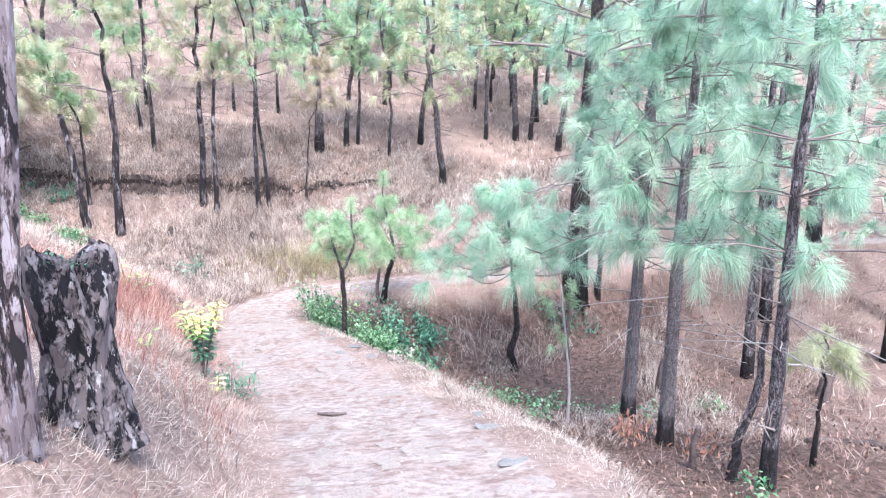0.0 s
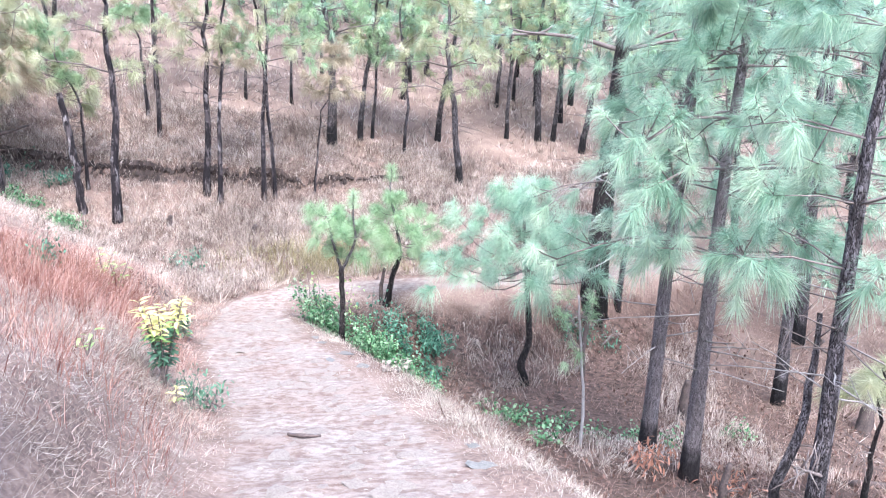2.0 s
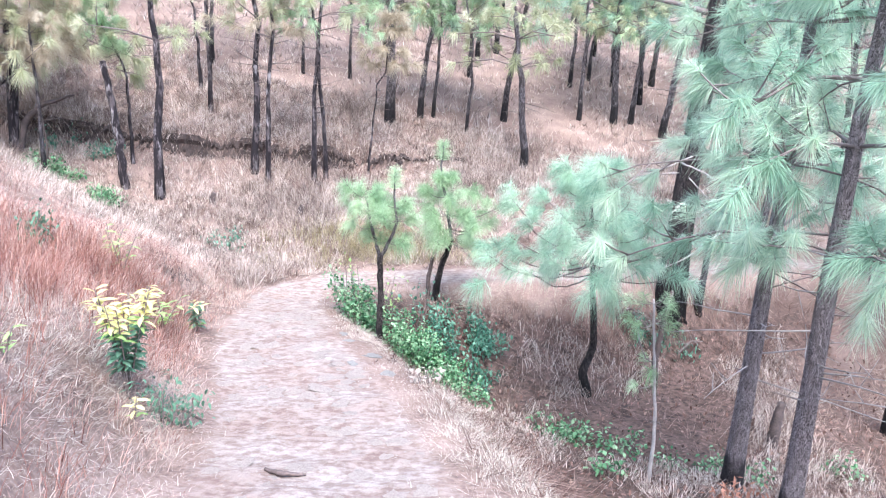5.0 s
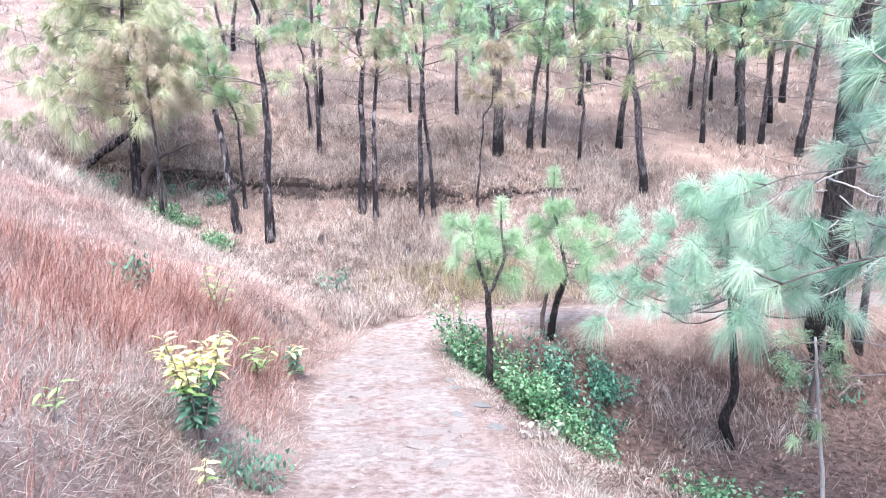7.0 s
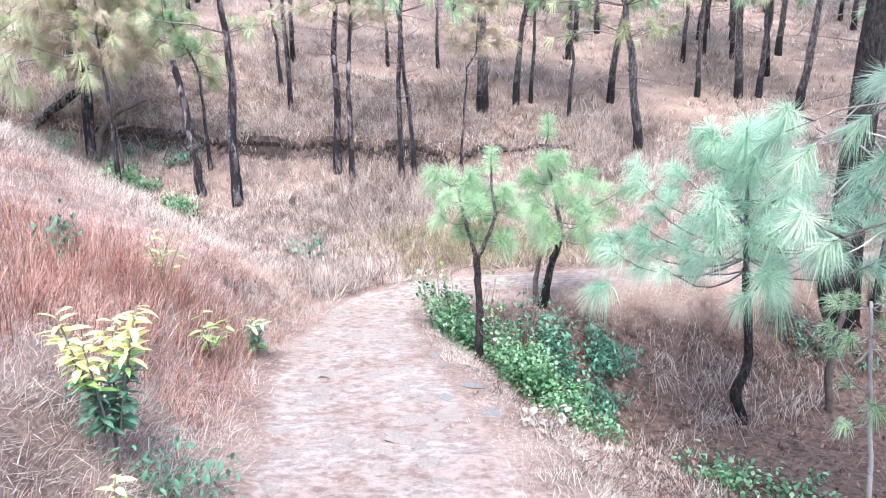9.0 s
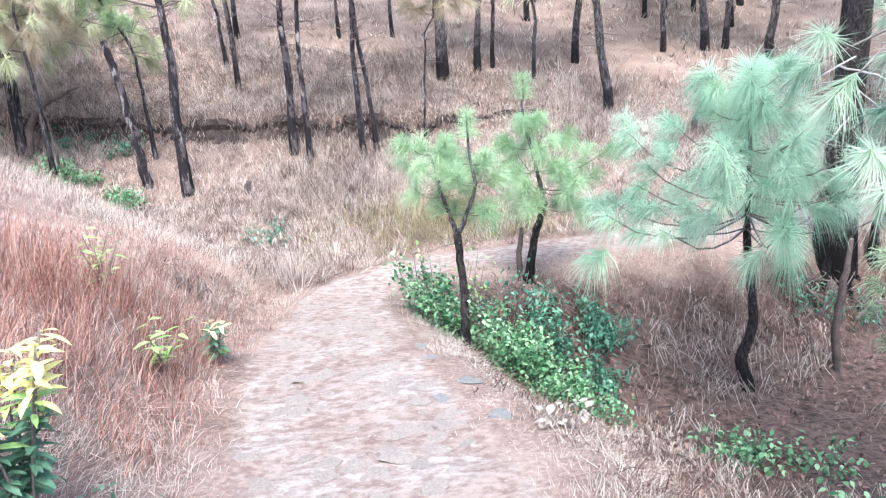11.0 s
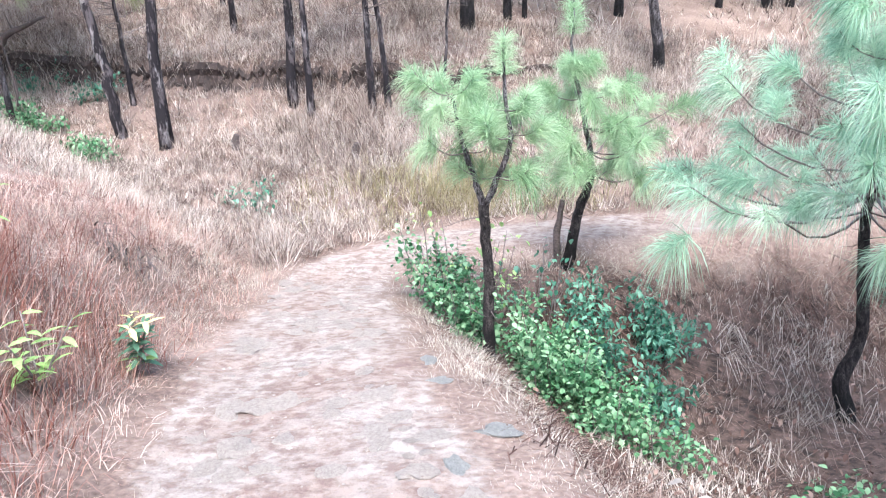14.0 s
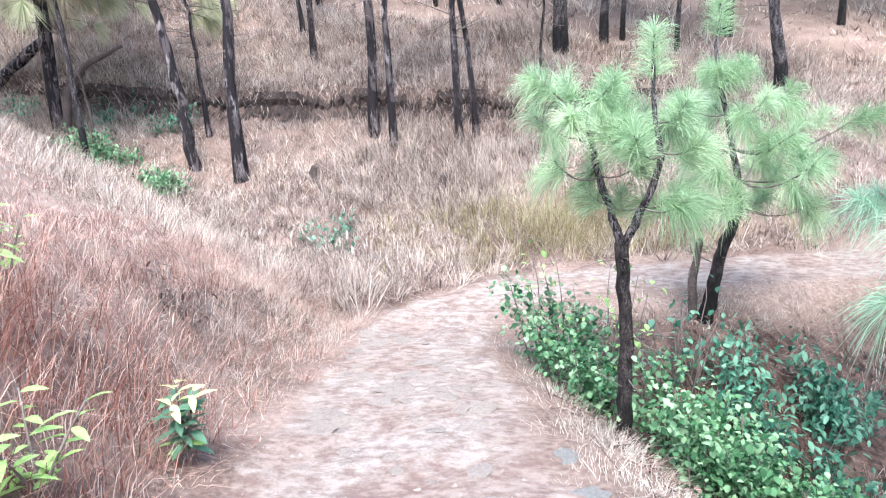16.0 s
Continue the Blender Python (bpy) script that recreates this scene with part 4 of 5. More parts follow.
pine("pine_tree", spot(-14.2, 20.5), 5.5, 0.12, "pine with browning needles on the bank", RNG, BARK_DARK, NEEDLE_BROWN, 1.8, 2.4, 7, 6, burst=(110, 0.3, 0.010, 0.6), twigs=4, dead=3, bend=0.4)

# young pines where the trail bends
BEND = "young pines at the trail bend"
young_pine(spot(-1.88, 13.0), "young pine with forked black scorched stem and bright green needles", RNG,
           [([(0, 0, 0), (0.03, 0, 0.8), (0.0, 0, 1.55)], 0.053, 0.042), ([(0, 0, 1.52), (-0.12, 0.05, 1.9), (-0.2, 0.03, 2.25), (-0.24, 0, 2.45)], 0.032, 0.012),
            ([(0, 0, 1.52), (0.15, -0.05, 1.8), (0.25, 0, 2.1), (0.2, 0, 2.4), (0.2, 0, 2.85)], 0.03, 0.01)],
           [(1, 0.5, 3, 0.4, 0.1), (1, 0.78, 5, 0.45, 0.1), (1, 1.0, 4, 0.28, 0.35), (2, 0.22, 3, 0.35, 0.0), (2, 0.48, 4, 0.42, 0.05), (2, 0.62, 3, 0.3, 0.2), (2, 1.0, 0, 0, 0)],
           NEEDLE_GREEN, (220, 0.25, 0.0038, 0.45, 0.18), BEND)
young_pine(spot(-1.3, 15.0), "young pine with leaning black stem and green needles", RNG,
           [([(0, 0, 0), (0.1, 0, 0.6), (0.27, 0, 1.15)], 0.062, 0.042), ([(0.27, 0, 1.12), (0.16, 0, 1.75), (0.03, 0, 2.3), (0.05, 0, 2.8)], 0.036, 0.01)],
           [(0, 0.95, 4, 0.65, -0.1), (1, 0.12, 5, 0.75, 0.0), (1, 0.28, 5, 0.8, 0.0), (1, 0.46, 4, 0.5, 0.1), (1, 0.68, 3, 0.2, 0.1), (1, 1.0, 0, 0, 0)],
           NEEDLE_GREEN, (230, 0.26, 0.004, 0.5, 0.2), BEND, (0.18, 0.0), 2)
young_pine(spot(1.46, 14.3), "young pine with crooked black stem and drooping blue-green needles", RNG,
           [([(0.1, 0, 0), (-0.08, 0, 0.35), (0.1, 0, 0.95), (0.0, 0, 1.7), (-0.05, -0.1, 2.2)], 0.075, 0.045), ([(-0.05, -0.1, 2.15), (-0.2, -0.9, 3.1), (-0.3, -1.3, 4.1)], 0.036, 0.012)],
           [(1, 0.02, 5, 1.25, -0.1), (1, 0.14, 6, 1.4, -0.1), (1, 0.3, 6, 1.35, -0.05), (1, 0.46, 6, 1.2, 0.05), (1, 0.6, 5, 1.0, 0.1), (1, 0.76, 4, 0.75, 0.15), (1, 0.9, 4, 0.4, 0.3), (1, 1.0, 0, 0, 0)],
           NEEDLE_MINT, (220, 0.32, 0.0045, 0.6, 0.22), BEND, (-0.05, -0.3), 2)

# pale bare sapling with a few drooping shoots
young_pine(spot(2.0, 10.65), "spindly young pine with bleached bare stem and few needles", RNG,
           [([(0, 0, 0), (0.0, 0, 0.7), (-0.1, -0.08, 1.4), (-0.24, -0.28, 2.35)], 0.024, 0.012)],
           [(0, 0.55, 2, 0.5, 0.0), (0, 0.66, 2, 0.6, -0.1), (0, 0.88, 4, 0.32, -0.1), (0, 0.98, 4, 0.25, 0.0)],
           NEEDLE_GREEN, (110, 0.18, 0.0038, 0.8, 0.12), "", (-0.15, 0.0), 0, PALEWOOD)


# ---- near stump and trunk ----
def stump(at, label):
    """A broken-off stump: flared foot, bark plates standing proud, ragged top."""
    rng = np.random.default_rng(5)
    st = base("tree_stump", at, label, "tree stump")
    n, k = 48, 40
    ang = np.arange(n) * 2 * np.pi / n
    s = np.linspace(0, 1, k)
    top = 0.98 + 0.07 * np.sin(ang * 2 + 0.6) + 0.05 * np.sin(ang * 5 + 1) + 0.03 * rng.normal(size=n)
    flare = 0.19 + 0.055 * np.exp(-s / 0.12) + 0.02 * np.sin(s * 9)
    root = 1 + 0.13 * np.exp(-s / 0.12)[:, None] * np.sin(ang * 4 + 0.8)[None]
    lump = np.array([[noise.noise((math.cos(a) * 3.5, math.sin(a) * 3.5, q * 5)) for a in ang] for q in s])
    plate = np.array([[noise.cell((math.cos(a + 0.25 * l) * 4.5, math.sin(a + 0.25 * l) * 4.5, q * 6 + l)) for a, l in zip(ang, row)] for q, row in zip(s, lump)])
    shrink = np.clip((1 - s) / 0.05, 0, 1) ** 0.5 * 0.28 + 0.72
    r = flare[:, None] * root * (1 + 0.09 * lump + 0.07 * plate) * shrink[:, None]
    v = np.stack([r * np.cos(ang), r * np.sin(ang), np.repeat(s[:, None], n, 1) * top[None] - 0.12], 2).reshape(-1, 3)
    v = np.concatenate([v, [[0.0, 0.0, 0.86]]])
    f = [(i * n + j, i * n + (j + 1) % n, (i + 1) * n + (j + 1) % n, (i + 1) * n + j) for i in range(k - 1) for j in range(n)]
    f += [((k - 1) * n + j, (k - 1) * n + (j + 1) % n, (k - 1) * n + (j + 2) % n, k * n) for j in range(0, n, 2)]
    solid("bark", v, f, BARK_STUMP, st, "", False)
    pts = np.stack([rng.uniform(-0.14, 0.14, 60), rng.uniform(-0.14, 0.14, 60), rng.uniform(0.84, 0.92, 60)], 1)
    v, f, q = leaves_mesh(pts, rng, 0.028, 0.014)
    solid("moss", v, f, LEAF_SHADE, st, "dull green moss on the broken top", True)
    return st


stump(spot(-1.8, 3.36), "broken charred stump with flaking grey bark plates and mossy top")
pine("pine_tree", spot(-1.885, 2.72), 8.0, 0.14, "pine with pale pink bark plates beside a stump", RNG, BARK_PALE, NEEDLE_GREEN, 6.0, 1.6, 4, 4, burst=(120, 0.3, 0.007), twigs=3, sides=24, lean=(0.115, 0.0))


# ---- dead wood ----
def limb(name, points, radii, mat, label, category, sides=9, twigs=0, seed=1):
    rng = np.random.default_rng(seed)
    p = np.asarray(points, float)
    o = base(name, tuple(p[0]), label, category)
    t, s = np.linspace(0, 1, len(p)), np.linspace(0, 1, 14)
    line = np.stack([np.interp(s, t, p[:, i]) for i in range(3)], 1) - p[0] + rng.normal(0, 0.006 * np.linalg.norm(p[-1] - p[0]), (14, 3))
    v, f = tube(line, np.interp(s, t, radii), sides, 0.07, rng, 4)
    solid("wood", v, f, mat, o)
    for i in range(twigs):
        j = rng.integers(4, 13)
        e = line[j] + unit(rng.normal(0, 1, 3) + [0, 0, 0.4]) * rng.uniform(0.15, 0.45)
        v, f = tube([line[j], (line[j] + e) / 2 + rng.normal(0, 0.03, 3), e], [0.01, 0.008, 0.004], 5)
        solid("twig", v, f, TWIG, o)
    return o


def up(x, y, h):
    return spot(x, y, h)


limb("bowed_limb", [up(-11.85, 18.3, -0.05), up(-11.7, 18.35, 0.75), up(-11.2, 18.4, 1.25), up(-10.5, 18.5, 1.55)], [0.085, 0.075, 0.055, 0.02], DEADWOOD, "bowed scorched limb growing beside a pine foot", "dead branch", twigs=5)
limb("leaning_log", [up(-13.9, 18.6, 0.05), up(-13.4, 18.7, 0.6), up(-12.9, 18.8, 1.0), up(-12.55, 18.9, 1.3)], [0.11, 0.1, 0.1, 0.08], BARK_STUMP, "bleached grey dead trunk leaning over the bank", "log", twigs=4, seed=3)
limb("broken_stem", [up(-9.1, 18.1, -0.15), up(-9.17, 18.1, 0.9), up(-9.3, 18.1, 1.8), up(-9.47, 18.1, 2.7)], [0.1, 0.085, 0.078, 0.07], BARK_FLAKED, "leaning broken-off pine trunk with flaking scorched bark", "dead trunk", twigs=2, seed=21)
limb("thin_dead_stem", [up(-10.9, 17.9, -0.05), up(-10.85, 17.9, 0.6), up(-10.95, 17.9, 1.3)], [0.03, 0.025, 0.01], DEADWOOD, "thin dead stem below yellowing pine", "dead branch", twigs=3, seed=4)
limb("broken_stem", [up(3.5, 8.0, -0.1), up(3.6, 8.05, 0.5), up(3.8, 8.1, 1.3), up(3.85, 8.15, 2.4)], [0.065, 0.055, 0.045, 0.025], BARK_DARK, "black broken pine stem on the gully side", "dead trunk", twigs=6, seed=5)
limb("broken_stem", [up(3.25, 8.5, -0.1), up(3.22, 8.5, 0.3), up(3.27, 8.5, 0.6)], [0.05, 0.045, 0.03], DEADWOOD, "short black stub standing on the gully side", "dead trunk", twigs=3, seed=6)
limb("broken_stem", [up(4.3, 13.4, -0.1), up(4.32, 13.4, 0.4), up(4.36, 13.4, 0.75)], [0.09, 0.08, 0.06], DEADWOOD, "short charred stump among brown grass", "dead trunk", seed=7)
limb("broken_stem", [up(7.4, 13.1, -0.1), up(7.5, 13.2, 0.4), up(7.7, 13.3, 0.8)], [0.13, 0.12, 0.1], DEADWOOD, "leaning charred stump on the far gully side", "dead trunk", seed=8)
limb("broken_stem", [up(2.75, 14.95, -0.1), up(2.7, 14.95, 0.6), up(2.78, 15.0, 1.2), up(2.9, 15.2, 1.7)], [0.06, 0.05, 0.045, 0.03], DEADWOOD, "charred stub below a thick pine", "dead trunk", seed=9)
limb("broken_stem", [up(-1.42, 15.05, -0.1), up(-1.42, 15.05, 0.4), up(-1.36, 15.05, 0.78)], [0.045, 0.04, 0.03], DEADWOOD, "short charred stem beside a young pine", "dead trunk", seed=10)
limb("broken_stem", [up(-7.05, 18.25, -0.05), up(-7.04, 18.25, 0.12), up(-7.0, 18.25, 0.26)], [0.07, 0.065, 0.05], DEADWOOD, "small charred stump in pink grass", "dead trunk", seed=11)
limb("broken_stem", [up(-5.1, 18.7, -0.05), up(-5.08, 18.7, 0.14), up(-5.02, 18.7, 0.26)], [0.08, 0.07, 0.06], DEADWOOD, "small charred stump in pink grass", "dead trunk", seed=12)
limb("broken_stem", [up(1.7, 21.3, -0.05), up(1.75, 21.3, 0.35), up(2.1, 21.3, 0.6)], [0.07, 0.06, 0.03], DEADWOOD, "crooked charred stump on the slope", "dead trunk", twigs=3, seed=13)
limb("fallen_branch", [up(5.2, 9.5, 0.03), up(5.9, 9.0, 0.05), up(6.5, 8.3, 0.04)], [0.05, 0.045, 0.03], DEADWOOD, "dark branch lying in brown grass", "dead branch", seed=14)
limb("fallen_branch", [up(5.6, 11.0, 0.03), up(5.8, 11.3, 0.3), up(6.1, 11.8, 0.42)], [0.03, 0.025, 0.015], DEADWOOD, "dark branch propped in brown grass", "dead branch", seed=15)
limb("stick", [up(-1.28, 6.83, 0.015), up(-1.14, 6.76, 0.03), up(-0.98, 6.8, 0.012)], [0.012, 0.02, 0.008], DEADWOOD, "short dark stick lying on the trail", "stick", 7, seed=16)
limb("stick", [up(-2.5, 7.95, 0.01), up(-2.35, 7.92, 0.02), up(-2.25, 7.9, 0.012)], [0.008, 0.01, 0.005], DEADWOOD, "thin dark stick at the trail's edge", "stick", 6, seed=17)
limb("bare_branch", [up(3.9, 16.4, 2.3), up(3.2, 15.9, 2.0), up(2.4, 15.4, 1.7)], [0.018, 0.014, 0.006], PALEWOOD, "long bleached bare branch against a thick pine", "dead branch", twigs=9, seed=18)
limb("bare_branch", [up(3.0, 16.5, 3.1), up(3.6, 15.9, 3.5), up(4.3, 15.4, 3.9)], [0.016, 0.012, 0.006], PALEWOOD, "bleached bare branch against a thick pine", "dead branch", twigs=9, seed=19)
for i, (dx, h0, h1, e) in enumerate(((-0.9, 1.4, 1.9, 0.5), (0.8, 1.8, 2.3, 0.7), (-0.7, 2.5, 2.2, 0.6), (0.9, 2.9, 2.6, 0.4), (-1.0, 3.3, 3.0, 0.6))):
    limb("bare_branch", [up(3.2, 16.5, h0), up(3.2 + dx * 0.5, 16.5 - e * 0.6, (h0 + h1) / 2 + 0.1), up(3.2 + dx, 16.5 - e, h1 + 0.1)], [0.014, 0.011, 0.005], PALEWOOD,
         "thin bleached twigs tangled against a thick pine", "dead branch", 6, 9, 40 + i)
limb("bare_branch", [up(3.9, 7.75, 0.75), up(3.65, 7.55, 0.85), up(3.4, 7.4, 0.95)], [0.02, 0.015, 0.008], TWIG, "bleached twisted dead twigs on a pine's foot", "dead branch", twigs=10, seed=20)

for i, (x, y, dx, dy, h) in enumerate(((2.5, 16.2, 0.7, 0.2, 0.35), (2.3, 16.35, 0.6, -0.3, 0.3), (2.75, 15.95, 0.5, 0.3, 0.5), (3.3, 16.05, 0.5, 0.25, 0.4), (2.1, 16.15, 0.5, 0.1, 0.45))):
    limb("fallen_branch", [up(x, y, 0.02), up(x + dx * 0.5, y + dy * 0.5, h * 0.6), up(x + dx, y + dy, h * 0.5)], [0.025, 0.02, 0.008], (DEADWOOD, TWIG)[i % 2],
         "dead grey brushwood tangled at a pine's foot", "dead branch", 6, 9, 60 + i)

# ---- shrubs ----
R2 = np.random.default_rng(9)
for x, y, w, h, c in ((-2.45, 13.75, 0.4, 0.9, 520), (-2.05, 13.4, 0.32, 0.85, 440), (-1.45, 13.5, 0.42, 1.0, 700), (-1.25, 12.95, 0.38, 0.8, 570), (-0.85, 13.1, 0.4, 0.85, 600), (-0.85, 12.6, 0.32, 0.6, 390),
                      (-0.4, 12.55, 0.26, 0.4, 170)):
    bush("leafy_shrub", spot(x, y), (w, w), h, int(c * 2.2), (0.05, 0.041), LEAF_GREEN, "bright green broad-leaved shrub at the gully edge", R2)
for x, y, w, h, c in ((-0.75, 14.1, 0.45, 0.75, 420), (-0.2, 14.5, 0.35, 0.6, 260), (-0.35, 13.7, 0.3, 0.4, 160)):
    bush("leafy_shrub", spot(x, y), (w, w), h, int(c * 2.4), (0.075, 0.036), LEAF_DEEP, "deep green narrow-leaved shrub in the gully head", R2)
for x, y, w, c in ((1.3, 12.5, 0.4, 220), (0.85, 12.1, 0.28, 130), (1.9, 12.6, 0.3, 120), (3.1, 12.4, 0.3, 90), (2.4, 11.2, 0.22, 70), (1.55, 10.7, 0.22, 80), (3.45, 11.6, 0.3, 90), (5.0, 12.6, 0.3, 70), (3.55, 7.4, 0.14, 50)):
    bush("low_plant", spot(x, y), (w, w), 0.3, int(c * 1.3), (0.062, 0.046), LEAF_GREEN, "low green leafy plant in brown gully grass", R2, 7, "plant")
for x, y, w, h, c, m in ((-10.9, 17.6, 0.5, 0.45, 220, LEAF_GREEN), (-10.2, 17.4, 0.45, 0.35, 180, LEAF_GREEN), (-9.3, 17.3, 0.4, 0.3, 140, LEAF_GREEN), (-12.9, 18.0, 0.6, 0.5, 160, LEAF_DEEP), (-11.3, 19.2, 0.6, 0.3, 150, LEAF_DEEP), (-10.2, 19.1, 0.5, 0.3, 130, LEAF_DEEP), (-8.9, 17.2, 0.3, 0.3, 110, LEAF_GREEN), (-5.9, 16.6, 0.5, 0.3, 70, LEAF_DEEP)):
    bush("leafy_shrub", spot(x, y), (w, w), h, int(c * 2.2), (0.075, 0.045), m, "small green shrub in the hollow below the spur", R2)
for x, y, c in ((2.45, 16.15, 150), (2.75, 16.0, 120), (3.35, 16.1, 90)):
    bush("low_plant", spot(x, y), (0.3, 0.3), 0.4, c, (0.09, 0.03), LEAF_DEEP, "dark green weeds round the foot of a thick pine", R2, 8, "plant")
bush("low_plant", spot(-5.15, 9.8), (0.14, 0.14), 0.6, 170, (0.07, 0.026), LEAF_SHADE, "dull green weed among russet grass", R2, 5, "plant")
bush("low_plant", spot(-2.37, 7.5), (0.16, 0.16), 0.36, 240, (0.06, 0.022), LEAF_SHADE, "blue-green weed below a yellow plant", R2, 6, "plant")

bush("leafy_shrub", spot(-2.25, 13.95), (0.45, 0.4), 1.0, 130, (0.06, 0.045), LEAF_LIME, "tall thin weed sprigs with small pale leaves", R2, 14)
bush("leafy_shrub", spot(-1.6, 14.2), (0.5, 0.4), 0.85, 130, (0.06, 0.045), LEAF_DEEP, "tall thin weed sprigs with small leaves", R2, 14)
bush("dry_fern", spot(2.75, 9.8), (0.25, 0.25), 0.4, 150, (0.12, 0.03), LEAF_RUST, "rust-red dry fern at the gully edge", R2, 8, "plant")
bush("dry_fern", spot(3.6, 9.3), (0.2, 0.2), 0.3, 90, (0.12, 0.03), LEAF_RUST, "rust-red dry fern at the gully edge", R2, 6, "plant")
bush("dry_weed", spot(-5.75, 16.2), (0.5, 0.3), 0.35, 60, (0.13, 0.03), LEAF_DRY, "withered pale weed with curled leaves", R2, 8, "plant")
bush("dry_weed", spot(-0.6, 9.5), (0.1, 0.1), 0.16, 40, (0.07, 0.05), LEAF_DRY, "withered pale broad leaves at the trail's edge", R2, 5, "plant")
bush("dry_weed", spot(-4.85, 12.3), (0.18, 0.18), 0.3, 60, (0.12, 0.02), DEADWOOD, "dark tangle of withered stalks on the bank", R2, 10, "plant")


def leafy_plant(at, height, leaves, length, mats, label, seed, stems=3, spread=0.14, bare=0.2):
    """A herb with large pointed leaves in whorls, every leaf a part of its own; young leaves at the top."""
    rng = np.random.default_rng(seed)
    o = base("leafy_plant", at, label, "plant")
    me = []
    for m in mats:
        v, f = leaf_blade(length, length * 0.36, 0.3, 0.35)
        q = solid("leaf", v, f, m, o)
        me.append(q.data)
        bpy.data.objects.remove(q)
    for i in range(stems):
        a = i * 6.28 / stems + rng.uniform(0, 1)
        t = np.linspace(0, 1, 6)[:, None]
        hgt = height * rng.uniform(0.8, 1.0)
        line = np.array([math.cos(a), math.sin(a), 0]) * spread * t ** 1.3 + np.array([0, 0, 1.0]) * hgt * t
        line[0, 2] = -0.05
        v, f = tube(line, 0.008 * (1 - 0.5 * t[:, 0]), 6)
        solid("stem", v, f, TWIG, o)
        k = leaves // stems
        for j in range(k):
            up_ = (j + 0.5) / k
            q = bare + (1 - bare) * up_
            tone = me[max(0, min(len(me) - 1, int(up_ * len(me) + rng.uniform(-0.45, 0.45))))]
            leaf = new("leaf", tone)
            leaf.parent = o
            p = [float(np.interp(q, t[:, 0], line[:, c])) for c in range(3)]
            s = rng.uniform(0.65, 1.15)
            leaf.matrix_local = pose(*p, rng.uniform(-10, 45), rng.uniform(-20, 20), j * 137.5 + rng.uniform(-20, 20)) @ Matrix.Diagonal((s, s, s, 1))
    return o


leafy_plant(spot(-2.6, 7.4), 0.92, 340, 0.11, [LEAF_SHADE, LEAF_SHADE, LEAF_SHADE, LEAF_SHADE, LEAF_LIME, LEAF_YELLOW, LEAF_YELLOW, LEAF_YELLOW], "yellow-topped leafy plant growing from dry bank grass", 1, 9, 0.19, 0.3)
leafy_plant(spot(-2.75, 6.35), 0.24, 12, 0.09, [LEAF_LIME, LEAF_LIME], "small pale lime seedling in straw grass", 8, 2, 0.06)
leafy_plant(spot(-2.38, 7.1), 0.24, 12, 0.09, [LEAF_LIME, LEAF_YELLOW], "small lime seedling under a yellow plant", 2, 1, 0.02)
leafy_plant(spot(-3.85, 10.98), 0.5, 66, 0.13, [LEAF_LIME, LEAF_SHADE, LEAF_SHADE, LEAF_SHADE, LEAF_SHADE, LEAF_YELLOW], "small leafy plant with pale top at the trail's edge", 3, 3, 0.08)
leafy_plant(spot(-3.8, 10.1), 0.42, 34, 0.13, [LEAF_LIME, LEAF_LIME, LEAF_LIME], "low lime-green plant in russet grass", 4, 3, 0.22)
leafy_plant(spot(-4.6, 10.6), 0.5, 26, 0.12, [LEAF_LIME, LEAF_LIME], "lime-green plant in russet bank grass", 5, 3, 0.18)
leafy_plant(spot(-5.1, 11.2), 0.5, 20, 0.12, [LEAF_LIME, LEAF_LIME], "lime-green plant in russet bank grass", 6, 3, 0.15)


# ---- stones on the trail ----
def stone_meshes(mat, seed, count=5):
    out = []
    rng = np.random.default_rng(seed)
    for i in range(count):
        bm = bmesh.new()
        bmesh.ops.create_icosphere(bm, subdivisions=2, radius=1)
        off3 = Vector(rng.uniform(0, 50, 3))
        for w in bm.verts:
            w.co *= 1 + 0.75 * noise.noise(w.co * 1.4 + off3) + 0.35 * noise.noise(w.co * 3 + off3)
            w.co.z = max(-0.5, min(0.55, w.co.z)) * 0.5
        me = bpy.data.meshes.new("stone")
        bm.to_mesh(me)
        bm.free()
        me.materials.append(mat)
        out.append(me)
    return out


def rock(x, y, size, data, label):
    o = tagged(new("rock", data), label, "rock")
    o.matrix_world = pose(*spot(x, y, -0.02 * size), 5, -4, x * 400) @ Matrix.Diagonal((size * 0.75, size * 0.45, size * 0.36, 1))
    return o


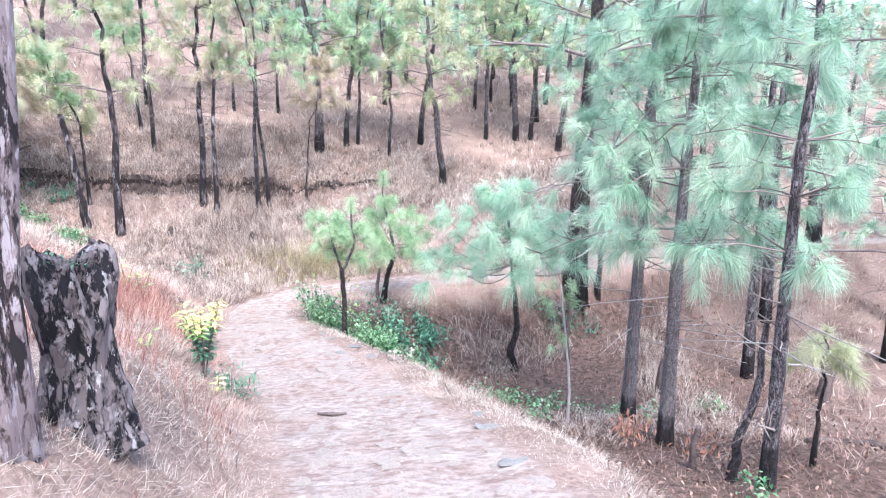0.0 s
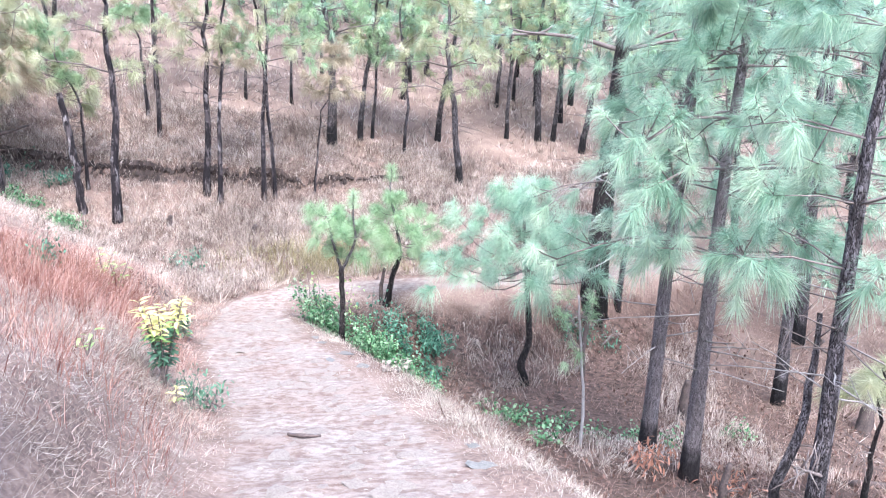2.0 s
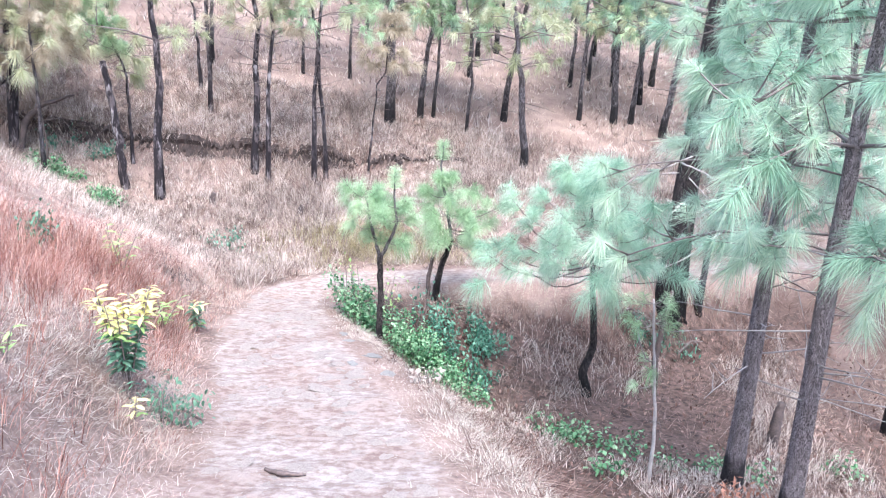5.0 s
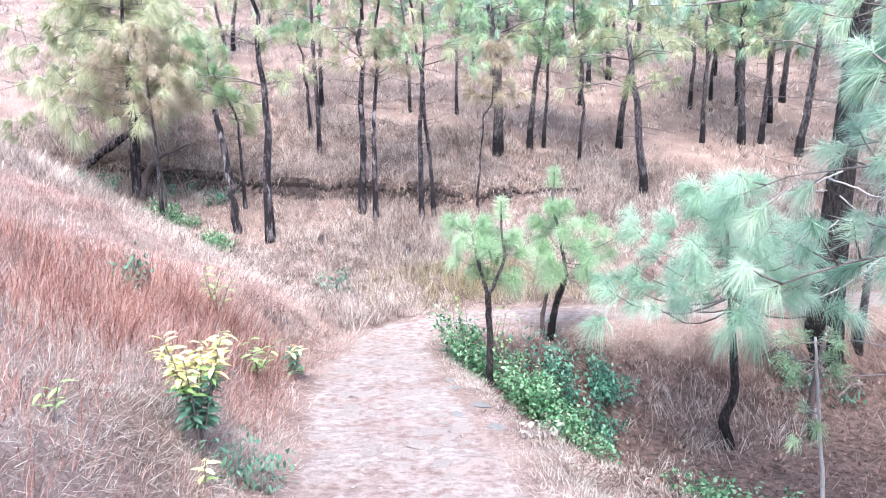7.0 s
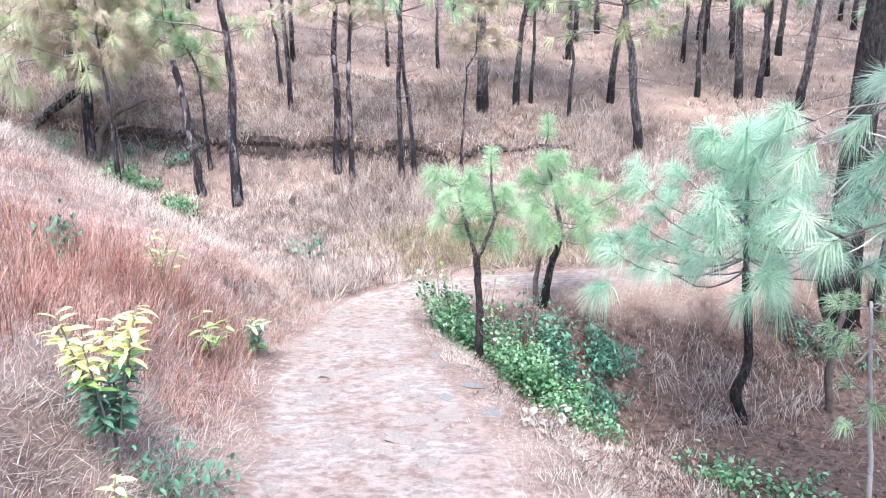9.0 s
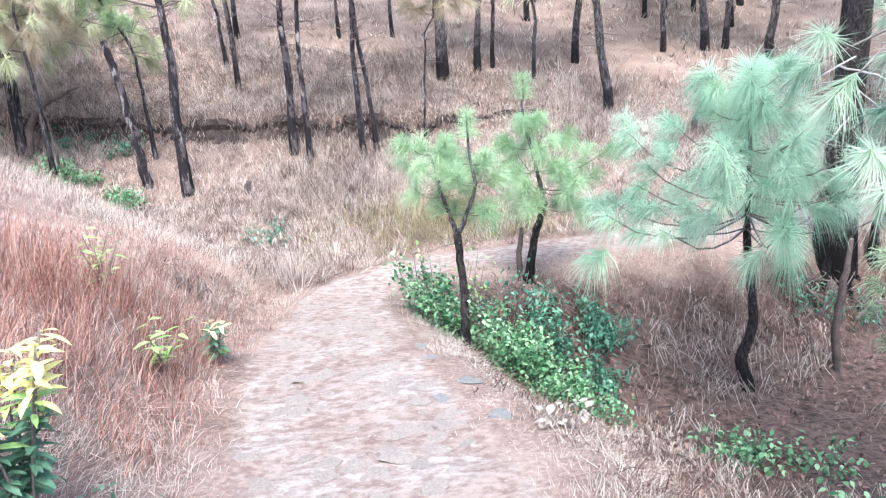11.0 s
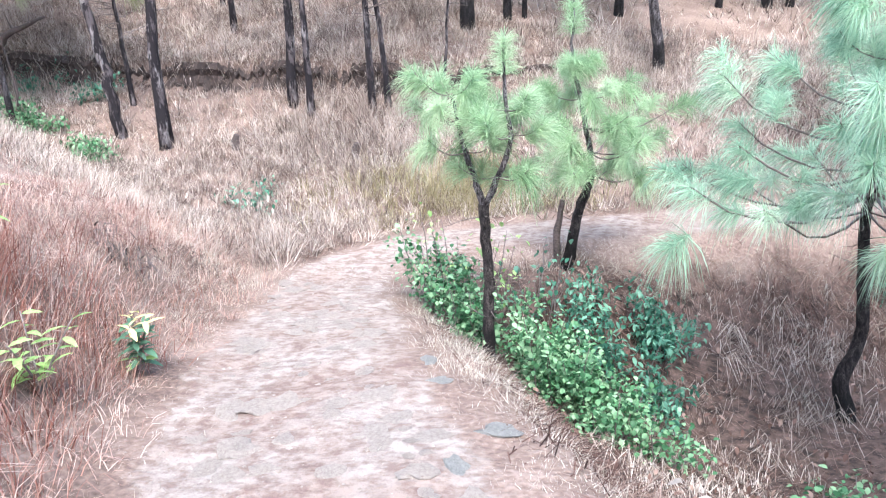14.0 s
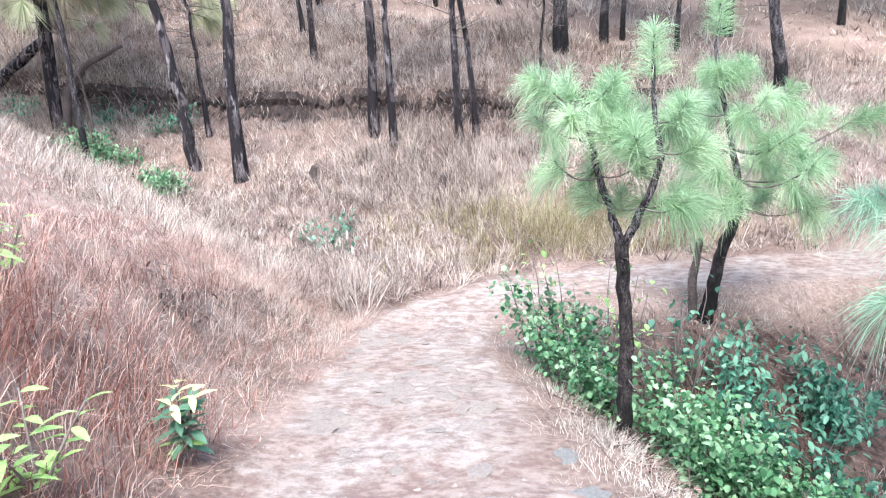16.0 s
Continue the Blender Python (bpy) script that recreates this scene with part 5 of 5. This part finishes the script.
BLUE, PALE = stone_meshes(STONE_BLUE, 1), stone_meshes(STONE, 2)
for i, (x, y, s) in enumerate(((-2.02, 11.5, 0.13), (-1.85, 11.1, 0.12), (-1.35, 10.4, 0.16), (-1.5, 10.0, 0.12), (-1.0, 9.6, 0.14), (0.4, 5.7, 0.16), (0.5, 4.6, 0.17), (0.35, 6.3, 0.1))):
    rock(x, y, s, BLUE[i % 5], "flat blue-grey rock set in the trail")
for i, (x, y, s) in enumerate(((-0.55, 11.9, 0.09), (-5.3, 16.0, 0.12), (-2.3, 14.7, 0.08))):
    rock(x, y, s, PALE[i % 5], "pale rock half hidden in dry grass")
R3 = np.random.default_rng(21)
placed = 0
while placed < 295:
    i = R3.integers(90, 190)
    a = R3.uniform(-0.5, 0.9) * LINE_W[i]
    x, y = LINE[i, 0] - TANGENT[i, 1] * a, LINE[i, 1] + TANGENT[i, 0] * a
    s = 0.025 + 0.07 * R3.uniform() ** 1.8
    o = new("stone", PALE[R3.integers(0, 5)])
    o.parent = GROUND
    o.matrix_local = pose(*spot(x, y, 0.01 * s), R3.uniform(-6, 6), R3.uniform(-6, 6), R3.uniform(0, 360)) @ Matrix.Diagonal((s * R3.uniform(0.9, 1.6), s, s * 0.4, 1))
    placed += 1


# fine gravel between the stones
def gravel(count, seed):
    rng = np.random.default_rng(seed)
    i = rng.integers(60, 200, count)
    a = rng.uniform(-0.6, 1.0, count) * LINE_W[i]
    x, y = LINE[i, 0] - TANGENT[i, 1] * a, LINE[i, 1] + TANGENT[i, 0] * a + rng.uniform(-0.08, 0.08, count)
    s = 0.005 + 0.016 * rng.uniform(0, 1, count) ** 3
    c = np.array([(1, 0, 0), (0, 1, 0), (-1, 0, 0), (0, -1, 0), (0.2, 0.1, 0.6), (0, 0, -0.5)], float)
    f0 = np.array([(0, 1, 4), (1, 2, 4), (2, 3, 4), (3, 0, 4), (1, 0, 5), (2, 1, 5), (3, 2, 5), (0, 3, 5)])
    v = c[None] * s[:, None, None] * rng.uniform(0.6, 1.4, (count, 6, 3))
    v = v + np.stack([x, y, ground(x, y)], 1)[:, None]
    f = (f0[None] + (np.arange(count) * 6)[:, None, None]).reshape(-1, 3)
    return tagged(solid("gravel", v.reshape(-1, 3), f, STONE, None, "", False), "fine pale gravel strewn over the trail", "gravel", "", "stuff")


gravel(3500, 5)
